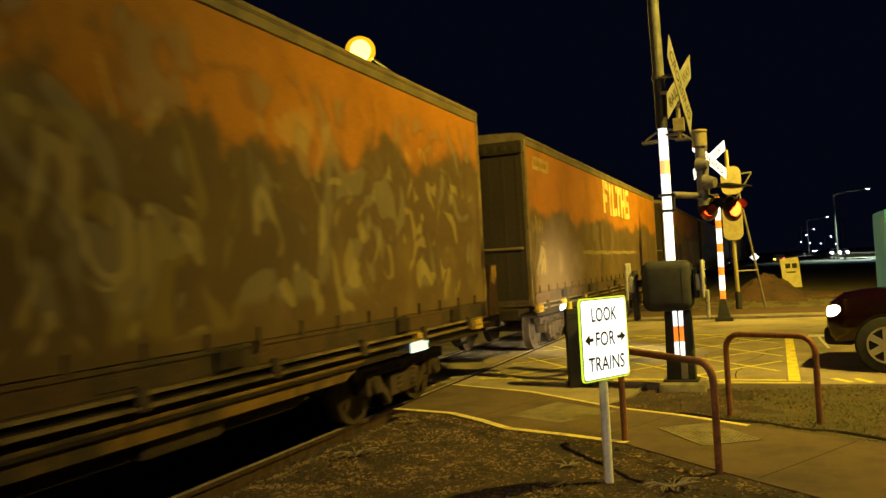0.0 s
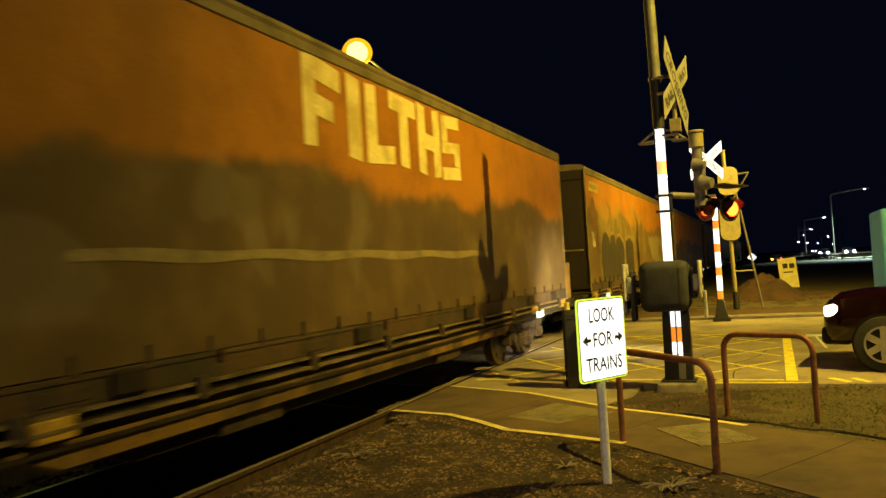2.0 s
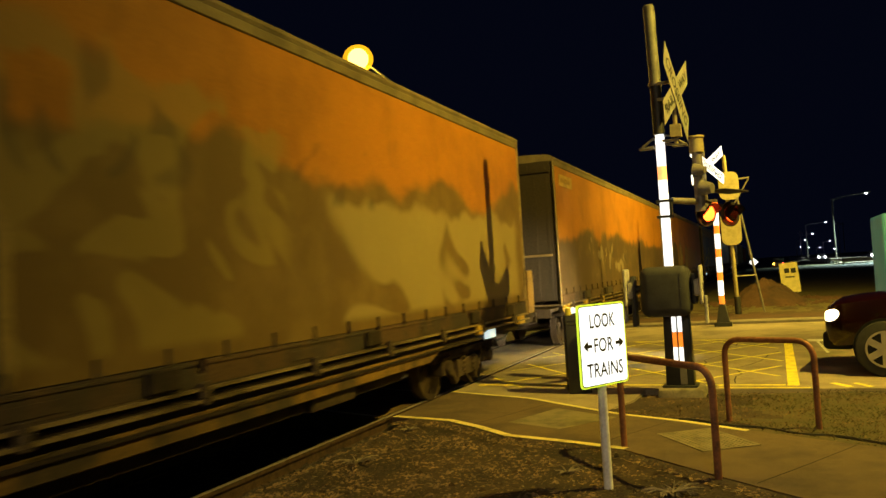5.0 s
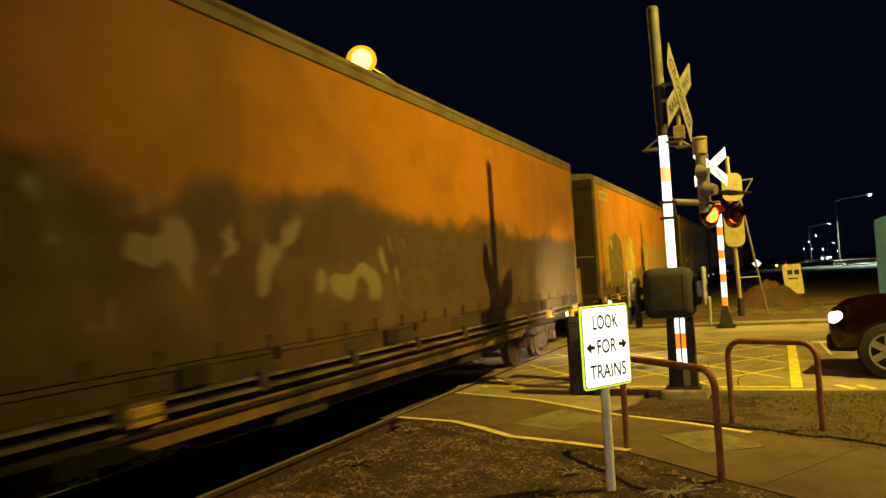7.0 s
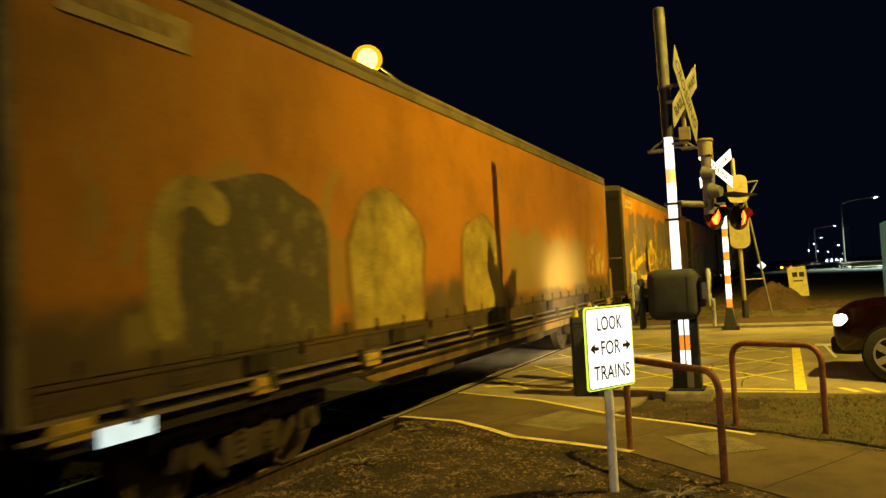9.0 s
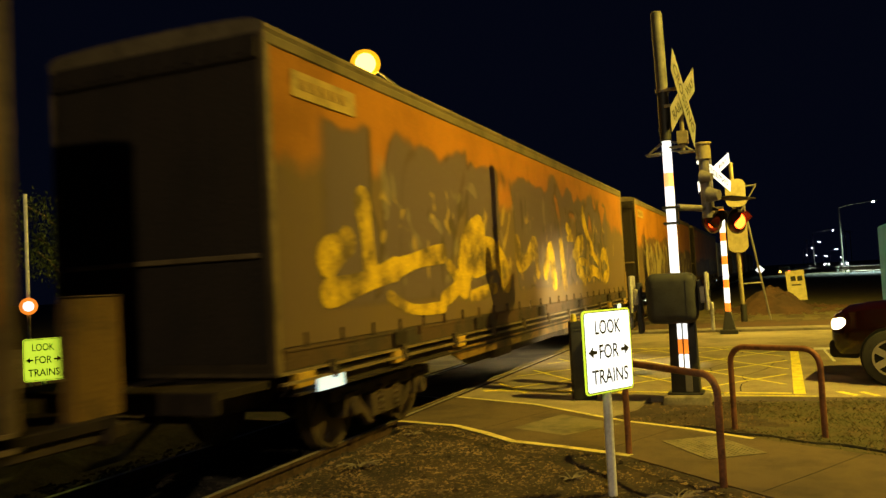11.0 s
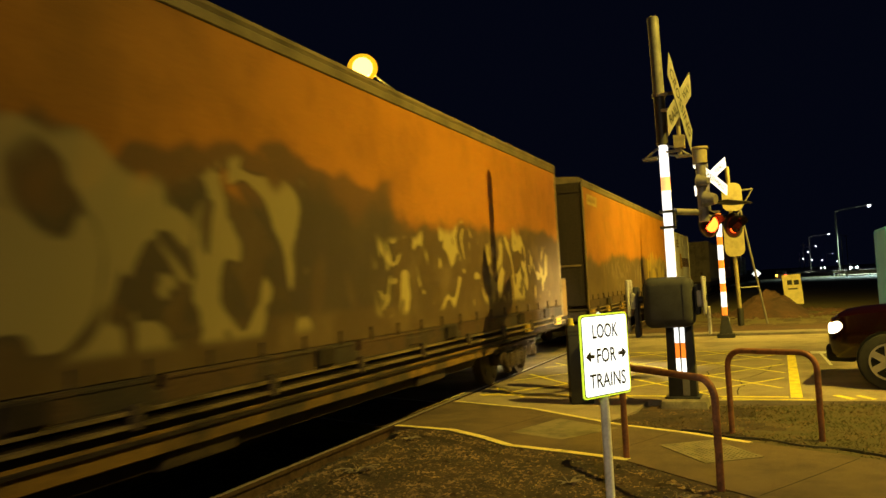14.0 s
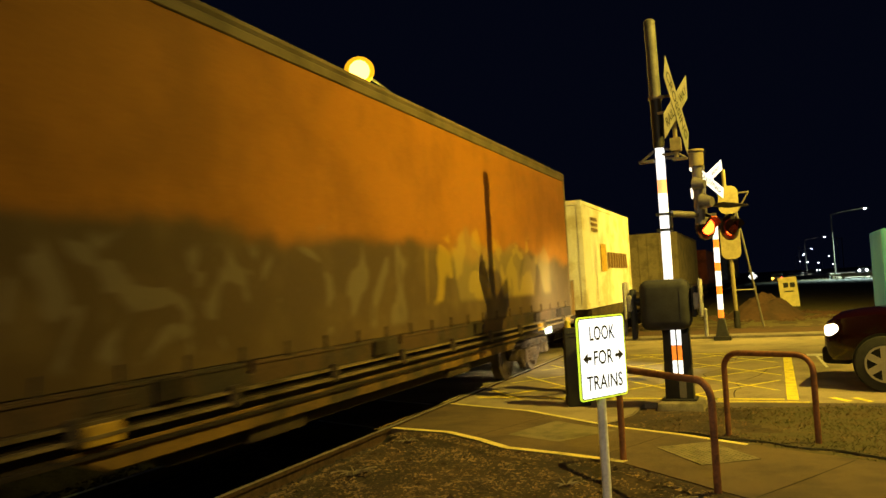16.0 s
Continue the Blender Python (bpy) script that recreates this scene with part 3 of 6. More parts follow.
def near_dirt():
    while True:
        x, y = random.uniform(-4.5, 1.5), random.uniform(3.6, 9.1)
        if y < side_of(PATH_NEAR, x) - 0.05 and random.random() < 0.35 + 0.65 * max(0, noise.noise((x * 0.9, y * 0.9, 7)) + 0.35):
            return x, y


def verge():
    while True:
        x, y = random.uniform(-1.7, 2.6), random.uniform(7.2, 11.4)
        if y > side_of(PATH_FAR, x) + 0.05:
            return x, y


def track_bed():
    return random.uniform(-7.2, -4.42), random.uniform(2.5, 9.1)


scatter_stones(6500, near_dirt, 0.030, "gravel", M["stone"], "loose stones and clods on the dirt")
scatter_stones(300, near_dirt, 0.05, "clods", M["dirt"], "dark clods of earth on the dirt")
scatter_stones(1500, verge, 0.022, "gravel", M["stone"], "small stones and clods on the verge")
scatter_stones(5000, track_bed, 0.045, "ballast_stones", M["ballast"], "dark railway ballast stones")


def scatter_blades(count, area, length, name, material, label, flat=0.5, width=0.006):
    vs, fs = [], []
    for _ in range(count):
        x, y = area()
        z = ground_height(x, y) - 0.004
        a = random.uniform(0, math.tau)
        ln = length * random.uniform(0.35, 1.0)
        up = random.uniform(0.05, 1.0) * (1 - flat) + 0.03
        dx, dy = math.cos(a), math.sin(a)
        w = width * random.uniform(0.6, 1.6)
        k = len(vs)
        vs += [(x - dy * w, y + dx * w, z), (x + dy * w, y - dx * w, z), (x + dx * ln * 0.6 + dy * w * 0.7, y + dy * ln * 0.6 - dx * w * 0.7, z + ln * up), (x + dx * ln, y + dy * ln, z + ln * up * 1.1)]
        fs += [(k, k + 1, k + 2), (k, k + 2, k + 3)]
    me = bpy.data.meshes.new(name)
    me.from_pydata(vs, [], fs)
    me.materials.append(material)
    return tagged(new(name, me), label, "", "", "stuff")


def grassy():
    while True:
        x, y = verge()
        if noise.noise((x * 1.1, y * 1.1, 2)) + 0.28 * (x + 0.6) > random.uniform(-0.3, 0.35):
            return x, y


scatter_blades(12000, near_dirt, 0.075, "leaf_litter", M["straw"], "dry leaf litter and straw on the dirt", 0.9, 0.011)
scatter_blades(4500, near_dirt, 0.07, "dark_litter", M["bark"], "dark twigs and bark on the dirt", 0.9, 0.008)
scatter_blades(9000, grassy, 0.05, "verge_grass", M["grass"], "short patchy green grass on the verge", 0.2, 0.003)
scatter_blades(5500, verge, 0.06, "verge_litter", M["straw"], "dry grass and litter on the verge", 0.9, 0.005)

# ---- the train ----
PITCH, BODY = 20.65, 18.05


def train_y(t):
    """Where the front of the second van stands on the track."""
    return 14.375 - 7.409 * t - 0.0785 * t * t


def cached(fn):
    store = {}

    def get(*a):
        if a not in store:
            store[a] = fn(*a)
        return store[a]
    return get


@cached
def bogie_meshes():
    out = []
    for s in (-1, 1):
        bm = B()
        x = s * 0.98
        vs = cube(bm, x - 0.07, x + 0.07, -1.28, 1.28, 0.50, 0.68)
        for v in vs:
            if abs(v.co.y) > 1.2 and v.co.z < 0.6:
                v.co.z += 0.05
        cube(bm, x - 0.09, x + 0.09, -0.42, 0.42, 0.26, 0.52)
        for d in (-1, 1):
            m = Matrix.Translation((x, d * 0.6, 0.40)) @ Matrix.Rotation(d * radians(38), 4, "X")
            cube(bm, -0.055, 0.055, -0.32, 0.32, -0.06, 0.06, m)
        bevel(bm, 0.012, 1)
        out.append(("side_frame", to_mesh("side_frame", bm, M["bogie"])))
        for d in (-1, 1):
            bm = B()
            cube(bm, x - 0.10, x + 0.10, d * 0.88 - 0.17, d * 0.88 + 0.17, 0.36, 0.62)
            tube(bm, (x, d * 0.88, 0.46), (x + s * 0.16, d * 0.88, 0.46), 0.12, 0.10, 12)
            bevel(bm, 0.012, 1)
            out.append(("axle_box", to_mesh("axle_box", bm, M["bogie"])))
            bm = B()
            n, turns = 50, 5
            pipe(bm, [(x + s * 0.04 + 0.07 * math.cos(i * math.tau * turns / n), d * 0.2 + 0.07 * math.sin(i * math.tau * turns / n), 0.28 + 0.32 * i / n) for i in range(n + 1)], 0.02, 6)
            out.append(("coil_spring", to_mesh("coil_spring", bm, M["bogie"])))
    bm = B()
    cube(bm, -0.95, 0.95, -0.18, 0.18, 0.48, 0.74)
    bevel(bm, 0.012, 1)
    frame_mesh = to_mesh("bogie", bm, M["bogie"])
    bm = B()
    for s in (-1, 1):
        x = s * 0.75
        tube(bm, (x - 0.065, 0, 0), (x + 0.065, 0, 0), 0.46, None, 28)
        tube(bm, (x - s * 0.065 - 0.012, 0, 0), (x - s * 0.065 + 0.012, 0, 0), 0.485, None, 28)
        tube(bm, (x + s * 0.06, 0, 0), (x + s * 0.10, 0, 0), 0.40, 0.30, 20)
        tube(bm, (x + s * 0.1, 0, 0), (x + s * 0.22, 0, 0), 0.11, None, 12)
        for k in range(5):
            a = k * math.tau / 5
            tube(bm, (x + s * 0.075, 0.34 * math.cos(a), 0.34 * math.sin(a)), (x + s * 0.105, 0.34 * math.cos(a), 0.34 * math.sin(a)), 0.035, None, 8)
    tube(bm, (-0.7, 0, 0), (0.7, 0, 0), 0.085, None, 12)
    return frame_mesh, to_mesh("wheelset", bm, M["wheel"]), out


WHEELS = []


def bogie(parent, y):
    fm, wm, pieces = bogie_meshes()
    b = part("bogie", fm, None, parent, "cast steel bogie bolster")
    b.location = (0, y, 0)
    for name, me in pieces:
        part(name, me, None, b)
    for d in (-0.88, 0.88):
        w = part("wheelset", wm, None, b, "worn steel wheels on an axle")
        w.location = (0, d, 0.469)
        WHEELS.append((w, d))
    return b


@cached
def van_meshes():
    out = {}
    bm = B()
    # arched roof with a rounded eave
    prof = [(1.30, 4.10), (1.315, 4.14), (1.30, 4.185), (1.24, 4.22)] + [(1.24 * math.cos(a), 4.22 + 0.055 * math.sin(a)) for a in (radians(20 * k) for k in range(1, 9))]
    prof += [(-x, z) for x, z in ((1.24, 4.22), (1.30, 4.185), (1.315, 4.14), (1.30, 4.10))]
    ys = [0.0] + [0.4 + i * 1.2 for i in range(15)] + [BODY]
    rows = [[bm.verts.new((x, y, z)) for x, z in prof] for y in ys]
    for a, b in zip(rows, rows[1:]):
        for i in range(len(prof) - 1):
            bm.faces.new((a[i], b[i], b[i + 1], a[i + 1]))
    bm.faces.new(rows[0])
    bm.faces.new(rows[-1][::-1])
    out["roof"] = to_mesh("roof", bm, M["roof"])
    for s, key in ((1, "cant_near"), (-1, "cant_far")):
        bm = B()
        cube(bm, min(s * 1.27, s * 1.312), max(s * 1.27, s * 1.312), 0.02, BODY - 0.02, 4.0, 4.10)
        bevel(bm, 0.01, 1)
        out[key] = to_mesh("cant_rail", bm, M["roof"])
    # end wall with upright ribs and a cross rail
    bm = B()
    cube(bm, -1.29, 1.29, 0.0, 0.06, 1.02, 4.10)
    for i in range(9):
        x = -1.12 + i * 0.28
        cube(bm, x - 0.03, x + 0.03, -0.006, 0.0, 1.15, 3.85)
    cube(bm, -1.24, 1.24, -0.05, -0.001, 3.86, 4.05)
    for i in range(12):
        cube(bm, -1.15 + i * 0.2, -1.05 + i * 0.2, -0.07, -0.051, 3.9, 4.02)
    bevel(bm, 0.012, 1)
    out["end"] = to_mesh("end_wall", bm, M["end"])
    bm = B()
    cube(bm, -1.18, 1.18, -0.045, -0.007, 2.05, 2.10)
    bevel(bm, 0.008, 1)
    # the rail's paler steel stands in for light caught along its top
    out["cross_rail"] = to_mesh("cross_rail", bm, M["corner"])
    bm = B()
    pipe(bm, [(0.22, -0.05, 0.86), (0.24, -0.30, 0.66), (0.22, -0.75, 0.42), (0.16, -1.10, 0.40), (0.08, -1.30, 0.58)], 0.028, 8)
    out["hose"] = to_mesh("brake_hose", bm, M["rubber"])
    bm = B()
    cube(bm, -0.05, 0.05, -0.05, 0.05, 1.0, 4.12)
    bevel(bm, 0.015, 2)
    out["post"] = to_mesh("corner_post", bm, M["corner"])
    bm = B()
    cube(bm, -1.30, 1.30, 0, BODY, 0.98, 1.12)
    cube(bm, -1.15, 1.15, 0.1, BODY - 0.1, 1.121, 1.75)
    bevel(bm, 0.012, 1)
    out["floor"] = to_mesh("floor_frame", bm, M["frame"])
    bm = B()
    for s in (-1, 1):
        cube(bm, s * 1.22 - 0.05, s * 1.22 + 0.05, 0.3, BODY - 0.3, 0.80, 0.96)
        cube(bm, s * 1.22 - 0.09, s * 1.22 + 0.09, 0.3, BODY - 0.3, 0.775, 0.80)
    cube(bm, -0.3, 0.3, 0.05, BODY - 0.05, 0.55, 0.975)
    for i in range(9):
        y = 1.0 + i * 2.0
        cube(bm, -1.2, 1.2, y - 0.05, y + 0.05, 0.72, 0.97)
    # fish-belly side sill between the bogies
    for s in (-1, 1):
        vs = cube(bm, s * 1.10 - 0.04, s * 1.10 + 0.04, 4.6, BODY - 4.6, 0.52, 0.79)
        for v in vs:
            if v.co.z < 0.6:
                v.co.y += 0.6 if v.co.y < 9 else -0.6
    out["underframe"] = to_mesh("underframe", bm, M["dark"])
    bm = B()
    cube(bm, -0.02, 0.068, -0.16, 0.16, 0.85, 0.99)
    bevel(bm, 0.008, 1)
    out["sill_plate"] = to_mesh("sill_plate", bm, M["mustard"])
    bm = B()
    cube(bm, -0.02, 0.02, 0, 2.9, 1.03, 1.225)
    cube(bm, 0.021, 0.032, 0.02, 2.88, 1.185, 1.21)
    cube(bm, 0.021, 0.03, 1.2, 1.6, 1.06, 1.15)
    bevel(bm, 0.008, 1)
    out["side_board"] = to_mesh("side_board", bm, M["side_board"])
    bm = B()
    cube(bm, 1.29, 1.345, 0.05, BODY - 0.05, 0.90, 0.925)
    cube(bm, 1.27, 1.325, 0.05, BODY - 0.05, 0.99, 1.015)
    out["tie_rail"] = to_mesh("tie_rail", bm, M["tie_rail"])
    bm = B()
    vs = cube(bm, 1.235, 1.275, 4.0, BODY - 4.0, 0.65, 0.83)
    for v in vs:
        if v.co.z < 0.75:
            v.co.y += 0.5 if v.co.y < 9 else -0.5
    bevel(bm, 0.008, 1)
    out["fascia"] = to_mesh("sill_fascia", bm, M["fascia"])
    bm = B()
    cube(bm, 0, 0.022, -0.012, 0.012, -0.06, 0.05)
    cube(bm, -0.005, 0.030, -0.022, 0.022, -0.09, -0.04)
    out["buckle"] = to_mesh("curtain_buckle", bm, M["frame"])
    bm = B()
    cube(bm, -0.12, 0.12, -1.0, 0.4, 0.76, 0.98)
    cube(bm, -0.16, 0.16, -1.15, -0.95, 0.72, 1.02)
    bevel(bm, 0.03, 2)
    out["coupler"] = to_mesh("coupler", bm, M["dark"])
    bm = B()
    slab(bm, [(-0.07, -0.2), (0.05, -0.2), (0.05, 0.2), (-0.07, 0.2), (-0.07, 0.16), (0.01, 0.16), (0.01, -0.16), (-0.07, -0.16)], 0.966, 1.77)
    bevel(bm, 0.012, 2)
    out["pillar"] = to_mesh("end_pillar", bm, M["fascia"])
    bm = B()
    cube(bm, -0.06, 0.06, -0.21, 0.21, 1.772, 1.79)
    bevel(bm, 0.012, 1)
    out["pillar_cap"] = to_mesh("pillar_cap", bm, M["frame"])
    bm = B()
    cube(bm, -0.10, 0.06, -0.75, 0.26, 0.80, 0.898)
    bevel(bm, 0.012, 1)
    out["pillar_bracket"] = to_mesh("pillar_bracket", bm, M["frame"])
    bm = B()
    cube(bm, -1.22, 1.22, -0.78, 0.0, 0.885, 0.965)
    cube(bm, -1.25, 1.25, -0.80, -0.72, 0.78, 0.97)
    bevel(bm, 0.01, 1)
    out["platform"] = to_mesh("end_platform", bm, M["dark"])
    bm = B()
    plate(bm, 0.50, 0.125, 0.01, 0.01)
    bm.transform(Matrix.Rotation(radians(90), 4, "Z"))
    # plate emits light in place of reflecting it
    out["marker"] = to_mesh("marker_plate", bm, M["glow_blue"])
    bm = B()
    plate(bm, 1.25, 0.26, 0.01, 0.004)
    bm.transform(Matrix.Rotation(radians(90), 4, "Z"))
    out["decal"] = to_mesh("name_panel", bm, mat("pale_panel", (0.46, 0.32, 0.085), 0.6, 0, 0.2, 3, 0.1, 30))
    bm = B()
    cube(bm, 0.001, 0.003, -0.08, 0.08, -0.05, 0.06)
    out["decal_bars"] = to_mesh("panel_bar", bm, mat("panel_ink", (0.36, 0.22, 0.05), 0.6))
    bm = B()
    cube(bm, 0, 0.050, -0.045, 0.045, 0.93, 1.06)
    cube(bm, 0.02, 0.065, -0.03, 0.03, 0.88, 0.99)
    bevel(bm, 0.008, 1)
    out["pocket"] = to_mesh("stake_pocket", bm, M["frame"])
    bm = B()
    cube(bm, 0, 0.055, -0.16, 0.16, 1.04, 1.21)
    bevel(bm, 0.015, 1)
    out["latch_box"] = to_mesh("latch_box", bm, M["dark"])
    bm = B()
    cube(bm, 0.85, 1.2, -0.45, 0.45, 0.5, 0.78)
    bevel(bm, 0.03, 2)
    out["box"] = to_mesh("equipment_box", bm, M["frame"])
    bm = B()
    tube(bm, (0.7, -0.7, 0.62), (0.7, 0.7, 0.62), 0.2, None, 16)
    out["tank"] = to_mesh("air_tank", bm, M["bogie"])
    return out


def curtain_bm(seed):
    """One curtain side: a taut sheet with soft upright folds between its straps."""
    bm = B()
    n, k = 150, 8
    rows = []
    for i in range(n + 1):
        y = 0.08 + (BODY - 0.16) * i / n
        row = []
        for j in range(k + 1):
            z = 1.235 + (4.0 - 1.235) * j / k
            w = math.sin(math.pi * j / k)
            x = 1.292 + 0.002 * w * math.sin(y * 5.2 + seed) + 0.003 * w * noise.noise((y * 0.8, z * 0.9, seed))
            row.append(bm.verts.new((x, y, z)))
        rows.append(row)
    for a, b in zip(rows, rows[1:]):
        for j in range(k):
            bm.faces.new((a[j], b[j], b[j + 1], a[j + 1]))
    return bm


def stroke(bm, pts, w, lift):
    """A brushed paint stroke on the van's side: points are (along, height)."""
    pts = [Vector(p) for p in pts]
    rows = []
    x = 1.2985 + lift
    for i, p in enumerate(pts):
        d = (pts[min(i + 1, len(pts) - 1)] - pts[max(i - 1, 0)]).normalized()
        s = Vector((-d.y, d.x)) * w / 2 * (0.92 + 0.12 * math.sin(i * 0.45 + p.x))
        rows.append((bm.verts.new((x, *(p + s))), bm.verts.new((x, *(p - s)))))
    for a, b in zip(rows, rows[1:]):
        bm.faces.new((a[0], a[1], b[1], b[0]))
    for c, sign in ((0, -1), (-1, 1)):
        p, q = pts[c], rows[c]
        d = (pts[1] - pts[0]) if c == 0 else (pts[-1] - pts[-2])
        d = d.normalized() * sign
        r = (q[0].co - q[1].co).length / 2
        e = Vector((-d.y, d.x))
        ring = [bm.verts.new((x, *(p + (d * math.cos(a) + e * math.sin(a)) * r))) for a in (radians(-90 + 30 * i) for i in range(7))]
        bm.faces.new(ring)


def blob(bm, y, z, ry, rz, lift, seed=0.0, arch=False):
    """A rounded patch of paint on the van's side with an uneven rim; an arch keeps its sides straight down to the hem."""
    ring = []
    for i in range(40):
        a = i * math.tau / 40
        w = 1 + 0.12 * noise.noise((math.cos(a) * 1.6, math.sin(a) * 1.6, seed)) + 0.05 * noise.noise((math.cos(a) * 4, math.sin(a) * 4, seed))
        zz = z + rz * w * math.sin(a)
        if arch and math.sin(a) < 0:
            zz = max(1.26, z - (z - 1.26) * min(1, -3 * math.sin(a)))
        ring.append(bm.verts.new((1.2980 + lift, y + ry * w * (math.cos(a) if not arch or math.sin(a) >= 0 else math.copysign(abs(math.cos(a)) ** 0.5, math.cos(a))), zz)))
    bm.faces.new(ring)


def van(index, edge, rough_edge, label, layers=(), **colours):
    m = van_meshes()
    v = thing("curtain_wagon", label, "railway wagon", pose(MID, train_y(0) + PITCH * (index - 1), 0), "wagons of the freight train")
    cm = curtain_mat("curtain_paint", index + 1, edge, rough_edge, **colours)
    for k, (args, opts) in enumerate(layers):
        spray_layer(cm, *args, seed=index * 1.7 + k * 0.9, **opts)
    near = part("side_curtain", curtain_bm(index), cm, v, "orange truck curtain with a dirty overpainted lower half")
    far = part("side_curtain", near.data, None, v)
    far.rotation_euler = (0, 0, math.pi)
    far.location = (0, BODY, 0)
    part("roof", m["roof"], None, v, "weathered grey arched roof")
    part("cant_rail", m["cant_near"], None, v)
    part("cant_rail", m["cant_far"], None, v)
    part("end_wall", m["end"], None, v, "dark ribbed steel end")
    e = part("end_wall", m["end"], None, v)
    e.rotation_euler, e.location = (0, 0, math.pi), (0, BODY, 0)
    for name in ("cross_rail", "brake_hose"):
        part(name, m["cross_rail" if name == "cross_rail" else "hose"], None, v)
        e = part(name, m["cross_rail" if name == "cross_rail" else "hose"], None, v)
        e.rotation_euler, e.location = (0, 0, math.pi), (0, BODY, 0)
    for sx in (-1.255, 1.255):
        for sy in (0.05, BODY - 0.05):
            part("corner_post", m["post"], None, v).location = (sx, sy, 0)
    part("floor_frame", m["floor"], None, v)
    part("underframe", m["underframe"], None, v)
    for y in (0.42, 2.45, 4.4, BODY - 2.6, BODY - 0.5):
        part("sill_plate", m["sill_plate"], None, v, "mustard painted plate on the sill").location = (1.27, y, 0)
    for i in range(6):
        part("side_board", m["side_board"], None, v, "brown dropside board").location = (1.285, 0.12 + i * 2.98, 0)
    part("tie_rail", m["tie_rail"], None, v, "pale worn rope rail")
    part("sill_fascia", m["fascia"], None, v, "worn mustard side sill")
    for i in range(26):
        part("curtain_buckle", m["buckle"], None, v).location = (1.292, 0.5 + i * 0.68, 1.30)
    part("coupler", m["coupler"], None, v).location = (0, 0, 0)
    c = part("coupler", m["coupler"], None, v)
    c.rotation_euler, c.location = (0, 0, math.pi), (0, BODY, 0)
    part("end_platform", m["platform"], None, v).location = (0, 0, 0)
    p = part("end_platform", m["platform"], None, v)
    p.rotation_euler, p.location = (0, 0, math.pi), (0, BODY, 0)
    k = part("end_pillar", m["pillar"], None, v, "mustard handbrake pillar")
    k.location = (1.12, BODY + 0.72, 0)
    part("pillar_cap", m["pillar_cap"], None, k)
    part("pillar_bracket", m["pillar_bracket"], None, k)
    k = part("marker_plate", m["marker"], None, v, "pale reflective marker plate with its own glow")
    k.location = (1.335, {1: 2.07, 2: 1.97}.get(index, 0.84), 0.84)
    k.location.x = 1.35
    if index != 6:
        k = part("marker_plate", m["marker"], None, v, "pale reflective marker plate with its own glow")
        k.location = (1.35, {5: 16.49, 0: 15.3, 1: 15.55, 3: 16.82}.get(index, 15.75), 0.83)
    k = part("name_panel", m["decal"], None, v, "faded pale name panel")
    k.location = (1.309, 1.05, 3.72)
    for i in range(5):
        part("panel_bar", m["decal_bars"], None, k).location = (0, -0.42 + 0.19 * i, 0)
    for y in (6.6, 11.2):
        part("equipment_box", m["box"], None, v).location = (0, y, 0)
    for i in range(11):
        part("stake_pocket", m["pocket"], None, v).location = (1.315, 0.9 + i * 1.62, 0)
    for y in (2.2, 4.9, 8.3, 11.6, 14.9, 16.6):
        part("latch_box", m["latch_box"], None, v, "dark latch box").location = (1.30, y + 0.13 * (index % 3), 0)
    part("air_tank", m["tank"], None, v).location = (0, 9.2, 0)
    bogie(v, 2.6)
    bogie(v, BODY - 2.6)
    return v


def spray(name, c, rough=0.6):
    return mat(name, c, rough, 0, 0.3, 2.2, 0.08, 30, second=tuple(x * 0.45 for x in c), amount=(0.4, 0.7))


white_spray = spray("white_spray", (0.62, 0.58, 0.44))

CREAM, YELLOW, GREY, PLUM, DARK, OLIVE = (0.46, 0.37, 0.13), (0.62, 0.43, 0.03), (0.27, 0.225, 0.14), (0.12, 0.085, 0.075), (0.055, 0.04, 0.02), (0.24, 0.18, 0.04)
WAGONS = []
WAGONS.append(van(0, 3.05, 0.75, "orange curtain-sided rail wagon with pale scribbled graffiti", [
    ((5.0, 17.8, 1.5, 3.6, GREY, DARK), dict(scale=0.9, cut=0.55, strength=0.34)), ((8.5, 17.4, 1.3, 3.2, CREAM), dict(scale=1.5, cut=0.60, strength=0.30)), ((2.0, 12.0, 1.3, 3.0, OLIVE), dict(scale=1.1, cut=0.55, strength=0.4))]))
filths = van(1, 2.85, 0.40, "orange curtain-sided rail wagon with large block graffiti letters", [
    ((0.1, 1.3, 1.5, 2.5, CREAM), dict(scale=1.5, cut=0.5, strength=0.35)), ((2.0, 9.0, 1.5, 2.6, GREY), dict(scale=0.5, cut=0.58, strength=0.2)),
    ((9.0, 17.5, 1.3, 2.3, DARK), dict(scale=0.6, cut=0.5, strength=0.35))])
letter_paint = mat("pale_letter_paint", (0.72, 0.60, 0.24), 0.6, 0, 0.2, 2.5, 0.05, 30, second=(0.50, 0.38, 0.12))
# hand-painted block capitals from broad bars: (along, up) boxes for each letter
CAPITALS = dict(
    F=((0, 0.25, 0, 0.92), (0.25, 0.76, 0.68, 0.92), (0.25, 0.60, 0.32, 0.54)),
    I=((0, 0.31, 0, 0.92),),
    L=((0, 0.27, 0, 0.92), (0.27, 0.72, 0, 0.22)),
    T=((0, 0.78, 0.70, 0.92), (0.27, 0.53, 0, 0.70)),
    H=((0, 0.25, 0, 0.92), (0.51, 0.76, 0, 0.92), (0.25, 0.51, 0.36, 0.57)),
    S=((0, 0.70, 0.74, 0.92), (0, 0.23, 0.54, 0.74), (0, 0.70, 0.38, 0.54), (0.47, 0.70, 0.18, 0.38), (0, 0.70, 0, 0.18)))
